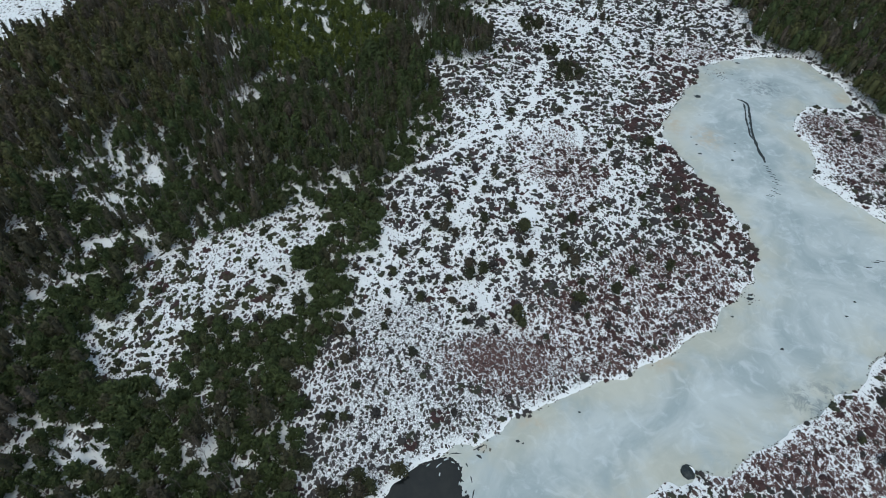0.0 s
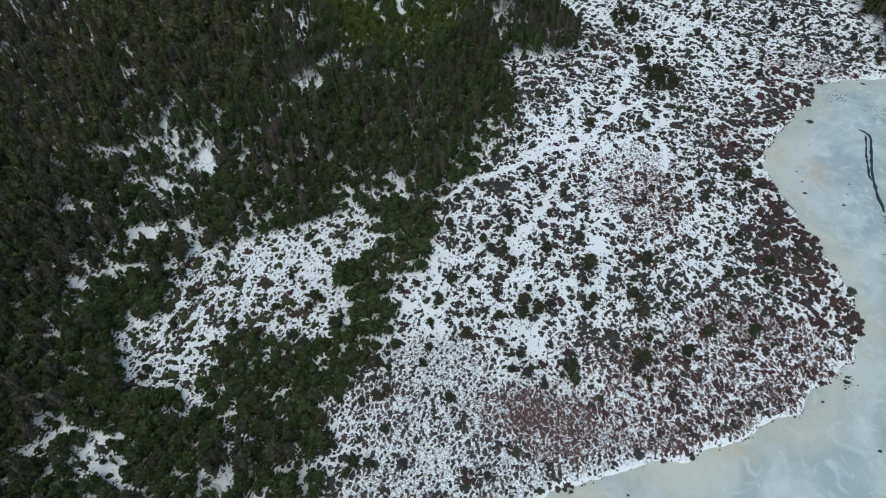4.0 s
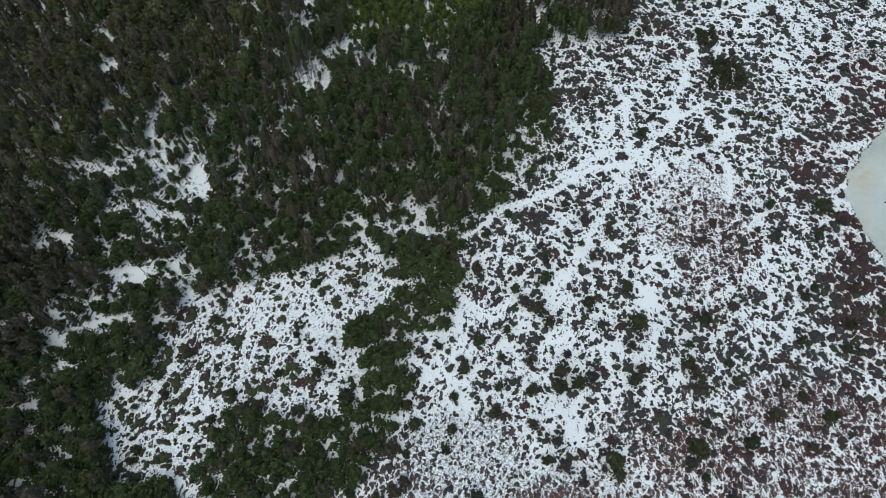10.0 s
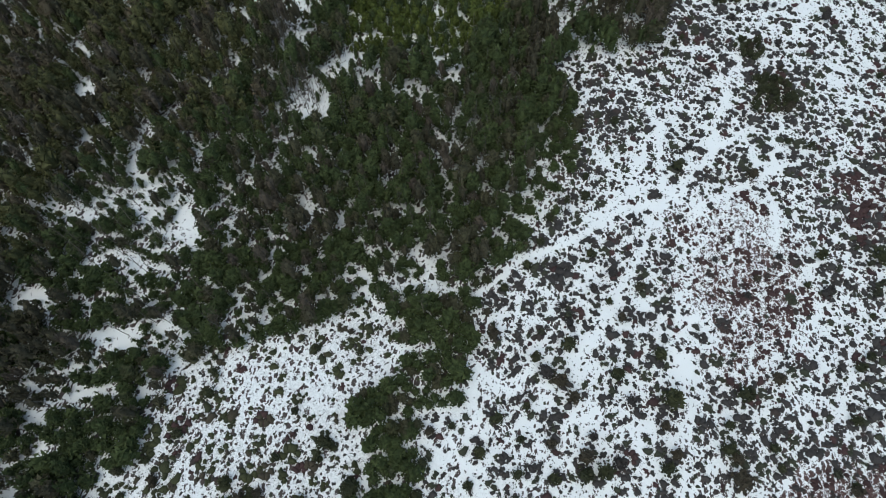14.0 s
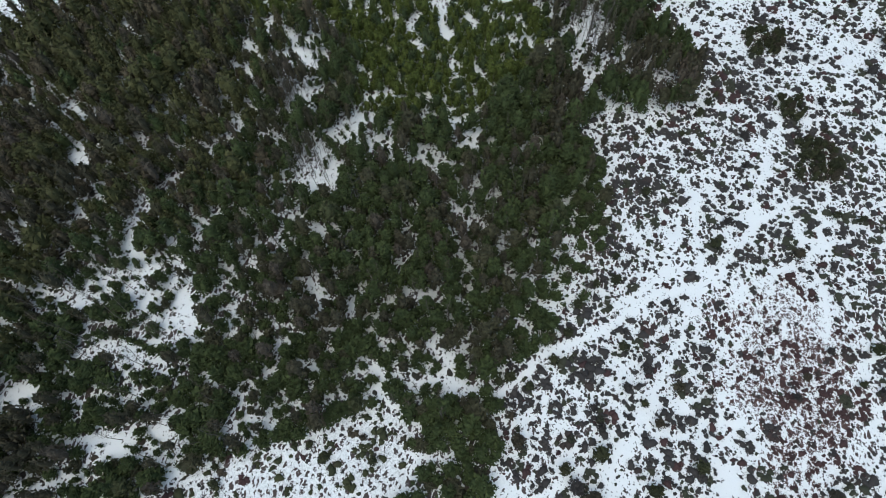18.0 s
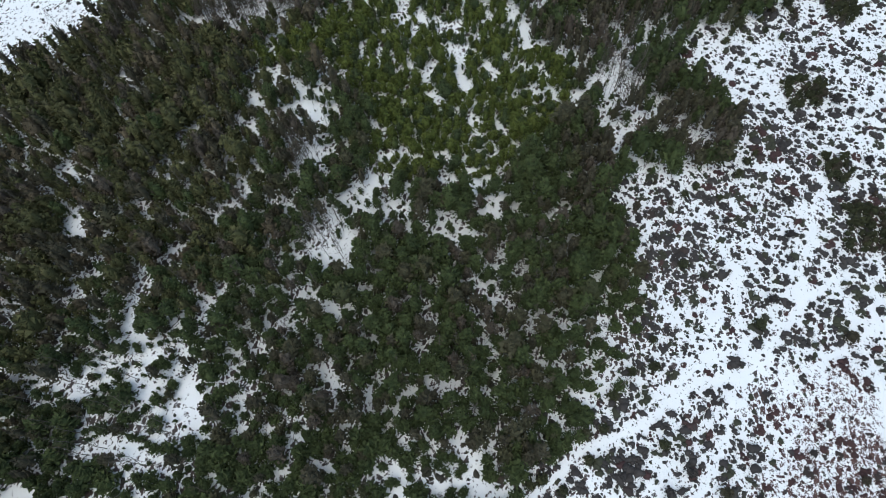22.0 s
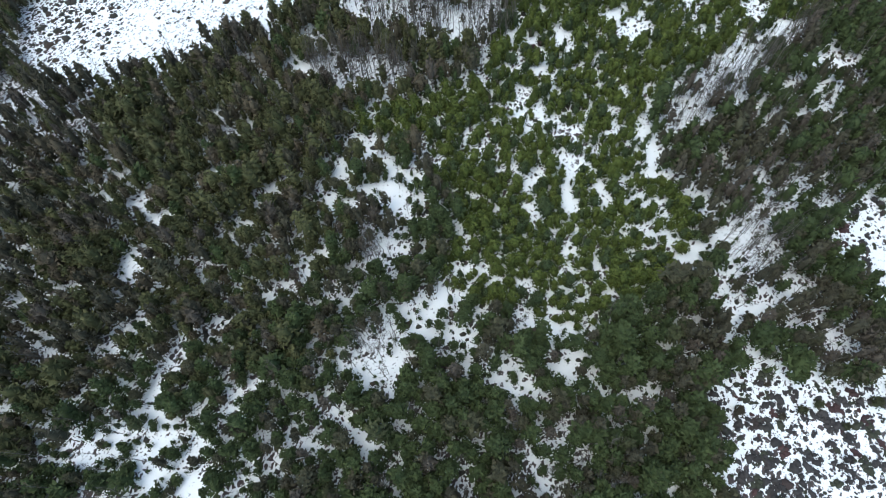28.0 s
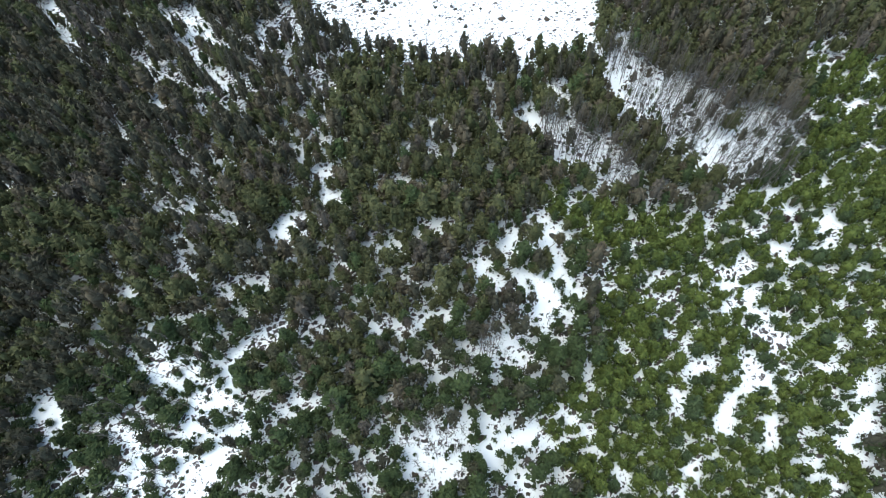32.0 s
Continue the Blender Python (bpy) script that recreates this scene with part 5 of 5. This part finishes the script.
    spots = on_ground(x[keep], y[keep], 0.65 + 0.5 * r.uniform(0, 1, keep.sum()))
    green = (away(BOG_EDGE, spots[:, 0], spots[:, 1], False) < 9) | inside(CLEARING, spots[:, 0], spots[:, 1]) | (r.uniform(0, 1, len(spots)) < 0.25)
    near, rest = near_first(spots[~green], (-65, 40, 45, 140), 200)
    singles("dwarf_shrub", DWARFS, near, [BARK, HEATH], "bushy grey-brown bog shrub among snowy heather", "shrub", "brown shrubs of the bog", r, names=("stem", "crown"))
    joined("dwarf_shrubs", DWARFS, rest, [BARK, HEATH], "bushy grey-brown bog shrubs among snowy heather", "shrubs", r)
    spots = spots[green]
    near, rest = near_first(spots, (-65, 40, 45, 140), 300)
    singles("dwarf_pine", DWARFS, near, [BARK, BOG], "stunted olive-green bog pine among snowy heather", "tree", "dwarf pines of the bog", r)
    joined("dwarf_pines", DWARFS, rest, [BARK, BOG], "stunted olive-green bog pines among snowy heather", "trees", r)
    x, y, r = scatter((-10, 120, 50, 210), 1.15, 16)
    wx, wy = wobble(x, y, 1.5, 4)
    thick = ovals(TIGHT_THICKETS, wx, wy)
    keep = (thick > 0) & (r.uniform(0, 1, len(x)) < 0.8)
    singles("dwarf_pine", DWARFS, on_ground(x[keep], y[keep], 0.8), [BARK, BOG], "stunted bog pine in a tight olive thicket", "tree", "thicket pines of the bog", r)
    big = BROAD_PINES_A + BROAD_PINES_B + BROAD_PINES_C
    spots = np.array([(a, b, float(height(np.array([a]), np.array([b]))[0]), 0.9 * s) for a, b, s in big])
    singles("bog_pine", DWARFS, spots, [BARK, BOG], "broad bushy bog pine standing clear in snow", "tree", "broad bog pines", r, (0.95, 1.05))


plant_bog()


def plant_red_shrubs():
    r = np.random.default_rng(23)
    xy = np.array([(-59, 195), (-57.5, 194), (-60.5, 193.6), (-58, 197), (-96, 141), (-45, 128), (-102, 134)])
    singles("red_shrub", DWARFS, on_ground(xy[:, 0], xy[:, 1], 1.0), [BARK, RUST], "leafless reddish-brown shrub among green pines", "shrub", "reddish shrubs", r, names=("stem", "crown"))


plant_red_shrubs()


# ---- things on the pond ----
def ribbon(name, points, width, z, material, label, category, seed, breaks=0.0):
    """A ragged strip over the ice that follows a line, broken into pieces by chance."""
    r = np.random.default_rng(seed)
    line = []
    for (ax, ay), (bx, by) in zip(points, points[1:]):
        n = max(2, int(math.hypot(bx - ax, by - ay) / 0.35))
        line += [(ax + (bx - ax) * i / n, ay + (by - ay) * i / n) for i in range(n)]
    verts, tris = [], []
    for i, (x, y) in enumerate(line):
        (px, py), (qx, qy) = line[max(i - 1, 0)], line[min(i + 1, len(line) - 1)]
        m = math.hypot(qx - px, qy - py) + 1e-9
        sx, sy = -(qy - py) / m, (qx - px) / m
        w = width * (0.35 + 0.9 * abs(noise.noise(Vector((i * 0.21, seed * 3.7, 0)))) + 0.35 * r.uniform()) * min(1, 0.3 + i * 0.3, 0.3 + (len(line) - 1 - i) * 0.3)
        o = 0.35 * noise.noise(Vector((i * 0.13, seed * 9.1, 4)))
        for e in (-1, 1):
            for h in (z, -0.05):
                verts.append((x + sx * (o + e * w), y + sy * (o + e * w), h))
    gap = 0
    for i in range(len(line) - 1):
        if gap or r.uniform() < breaks:
            gap = (gap + 1) % 2
            continue
        k = 4 * i
        tris += [(k, k + 4, k + 2), (k + 2, k + 4, k + 6), (k, k + 1, k + 4), (k + 1, k + 5, k + 4), (k + 2, k + 6, k + 3), (k + 3, k + 6, k + 7)]
    return tagged(new(name, mesh_of(name, verts, tris, [material])), label, category)


ribbon("ice_crack", [(79.6, 134.5), (81.0, 133.9), (81.7, 132.6), (81.2, 129.5), (80.0, 125), (78.8, 120.5), (78.0, 115.7), (77.7, 111.2), (77.5, 106.8)], 0.42, 0.012, SLUSH, "long dark refrozen crack across pale pond ice", "crack", 1)
ribbon("ice_crack", [(80.8, 132.6), (80.2, 130), (79.3, 126.4), (78.6, 123.4), (77.6, 118.6), (77.9, 116)], 0.26, 0.012, SLUSH, "thin dark refrozen crack running beside a longer one", "crack", 2)
for i, (x, y) in enumerate([(77.6, 105.6), (77.9, 104.6), (77.5, 103.6), (78.1, 102.6), (77.8, 101.6), (78.4, 100.8), (77.7, 99.8), (78.0, 98.8), (76.8, 97.6), (76.2, 96.6), (76.8, 95.8), (75.2, 95.2), (74.4, 94.8)]):
    ribbon("crack_splinter", [(x - 0.9, y + 0.5), (x, y + 0.15), (x + 0.6, y - 0.3)], 0.22, 0.014, SLUSH, "short dark splinter of a broken ice crack", "crack", 11 + i)
for i, (x, y) in enumerate([(89.6, 75.8), (90.8, 76.3), (87.4, 74.4)]):
    ribbon("crack_splinter", [(x - 1.3, y + 0.1), (x, y), (x + 1.0, y + 0.3)], 0.20, 0.014, SLUSH, "ragged dark splinter frozen into pond ice", "crack", 31 + i)


def disc(name, x, y, rad, z, material, label, category, group, seed, stretch=1.0):
    r = np.random.default_rng(seed)
    n = 11
    a = np.linspace(0, 2 * math.pi, n, endpoint=False) + seed
    k = rad * r.uniform(0.6, 1.2, n)
    rim = np.stack([x + k * np.cos(a) * stretch, y + k * np.sin(a), np.full(n, z)], 1)
    low = rim + (0, 0, -0.06)
    verts = np.concatenate([rim, low, [(x, y, z + 0.004)]])
    tris = [(i, (i + 1) % n, 2 * n) for i in range(n)] + [(i, i + n, (i + 1) % n) for i in range(n)] + [((i + 1) % n, i + n, (i + 1) % n + n) for i in range(n)]
    return tagged(new(name, mesh_of(name, verts, tris, [material])), label, category, group)


# the two near 59.5, 65.3 stand in for brown sedge debris
for i, (x, y, rad) in enumerate([(68.9, 135.3, 0.75), (62, 116.5, 0.22), (62.5, 113.5, 0.25), (62.4, 109.9, 0.35), (72.5, 114.6, 0.2), (71.4, 111.2, 0.18), (69.7, 107.7, 0.3), (66.8, 126.4, 0.15),
                                 (59.5, 65.3, 0.4), (60.1, 66.2, 0.25), (80, 65.4, 0.25), (76.8, 61.9, 0.25), (61.6, 54.1, 0.25), (54.8, 60.9, 0.2), (12.6, 35.3, 0.25), (13.4, 35.0, 0.15),
                                 (23.1, 40.6, 0.18), (86, 154, 0.5)]):
    disc("slush_spot", x, y, rad, 0.014, SLUSH, "small dark slush spot on pond ice", "slush", "slush spots on the pond", i + 1, 1.5)


for i, (x, y, turn, long) in enumerate([(0.4, 31.2, 40, 1.4), (1.5, 32.0, 10, 1.2), (0.5, 29.7, 60, 0.6), (-0.6, 32.2, 25, 1.3), (2.5, 31.6, -20, 0.9), (3.3, 30.6, -60, 0.7), (-1.4, 31.2, 50, 0.9), (3.5, 28.6, 80, 0.8)]):
    c, q = long / 2 * math.cos(radians(turn)), long / 2 * math.sin(radians(turn))
    ribbon("ice_floe", [(x - c, y - q), (x, y + 0.08), (x + c, y + q)], 0.2, 0.03, ICE, "ragged grey sliver of ice afloat in open water", "ice", 51 + i)
for i, (x, y, turn, long) in enumerate([(6.5, 32.5, -40, 1.3), (5.3, 29.3, 100, 1.2), (2.9, 32.9, 5, 2.4), (5.7, 27.2, 80, 1.6), (-0.7, 33.2, 60, 1.2), (6.7, 34.2, 20, 2.6), (4.6, 31.2, -60, 0.9)]):
    c, q = long / 2 * math.cos(radians(turn)), long / 2 * math.sin(radians(turn))
    ribbon("slush_streak", [(x - c, y - q), (x, y + 0.1), (x + c, y + q)], 0.34 if long < 1.4 else 0.16, 0.016, SLUSH, "ragged dark slush streak beside open water", "slush", 71 + i)


def boulder(x, y, rad):
    """A round dark stone frozen into the ice, with a crescent of snow."""
    base = tagged(new("boulder"), "dark rounded boulder with a snow crescent at the pond bank", "rock")
    base.location = (x, y, 0.0)
    bm = bmesh.new()
    bmesh.ops.create_icosphere(bm, subdivisions=3, radius=rad)
    for v in bm.verts:
        v.co *= 1 + 0.16 * (noise.noise(v.co * 1.6 / rad) - 0.1)
        v.co.z *= 0.55
    me = bpy.data.meshes.new("stone")
    bm.to_mesh(me)
    bm.free()
    me.materials.append(SLUSH)
    new("stone", me).parent = base
    n = 14
    verts, tris = [], []
    for i in range(n):
        a = -0.6 + 2.0 * i / (n - 1)
        w = 0.16 * math.sin(math.pi * i / (n - 1)) + 0.01
        for q, z in ((0.62 - w, 0.50), (0.62, 0.56), (0.62 + w, 0.42)):
            verts.append((rad * q * math.cos(a), rad * q * math.sin(a), rad * z))
    for i in range(n - 1):
        for k in (0, 1):
            b = 3 * i + k
            tris += [(b, b + 1, b + 4), (b, b + 4, b + 3)]
    new("snow_crescent", mesh_of("snow_crescent", verts, tris, [SNOW])).parent = base


def plant_reeds():
    r = np.random.default_rng(29)
    xy = np.concatenate([r.normal((78.2, 146.9), (1.4, 1.3), (60, 2)), r.normal((59.6, 65.6), (0.7, 0.9), (26, 2)), r.normal((6.9, 34.0), (0.9, 0.35), (20, 2))])
    spots = np.concatenate([xy, np.zeros((len(xy), 1)), np.full((len(xy), 1), 0.26)], 1)
    joined("reeds", TUFTS, spots, [SHRUB], "thin dark dead reeds standing in pond ice", "reeds", r, (0.4, 1.3), False)


plant_reeds()
boulder(38.6, 31.4, 1.15)


# ---- fallen trunks ----
def fallen_log(x, y, turn, length, rad, seed):
    r = np.random.default_rng(seed)
    v, f = stem(length, rad, rad * 0.4, r, 0.08, 6)
    me = mesh_of("fallen_log", v, f, [DEAD])
    ob = tagged(new("fallen_log", me), "pale barkless trunk lying among young pines", "log", "fallen trunks")
    z = float(height(np.array([x]), np.array([y]))[0])
    ob.matrix_world = Matrix.LocRotScale((x, y, z + 0.9), Euler((0, radians(88), radians(turn))), None)


for i, (x, y, turn, length) in enumerate([(-50, 150, 20, 5), (-47, 147, 65, 4), (-73, 153, 100, 6), (-30, 137, 140, 5), (-60, 72, 170, 5), (-14, 212, 50, 6)]):
    fallen_log(x, y, turn, length, 0.13, i)
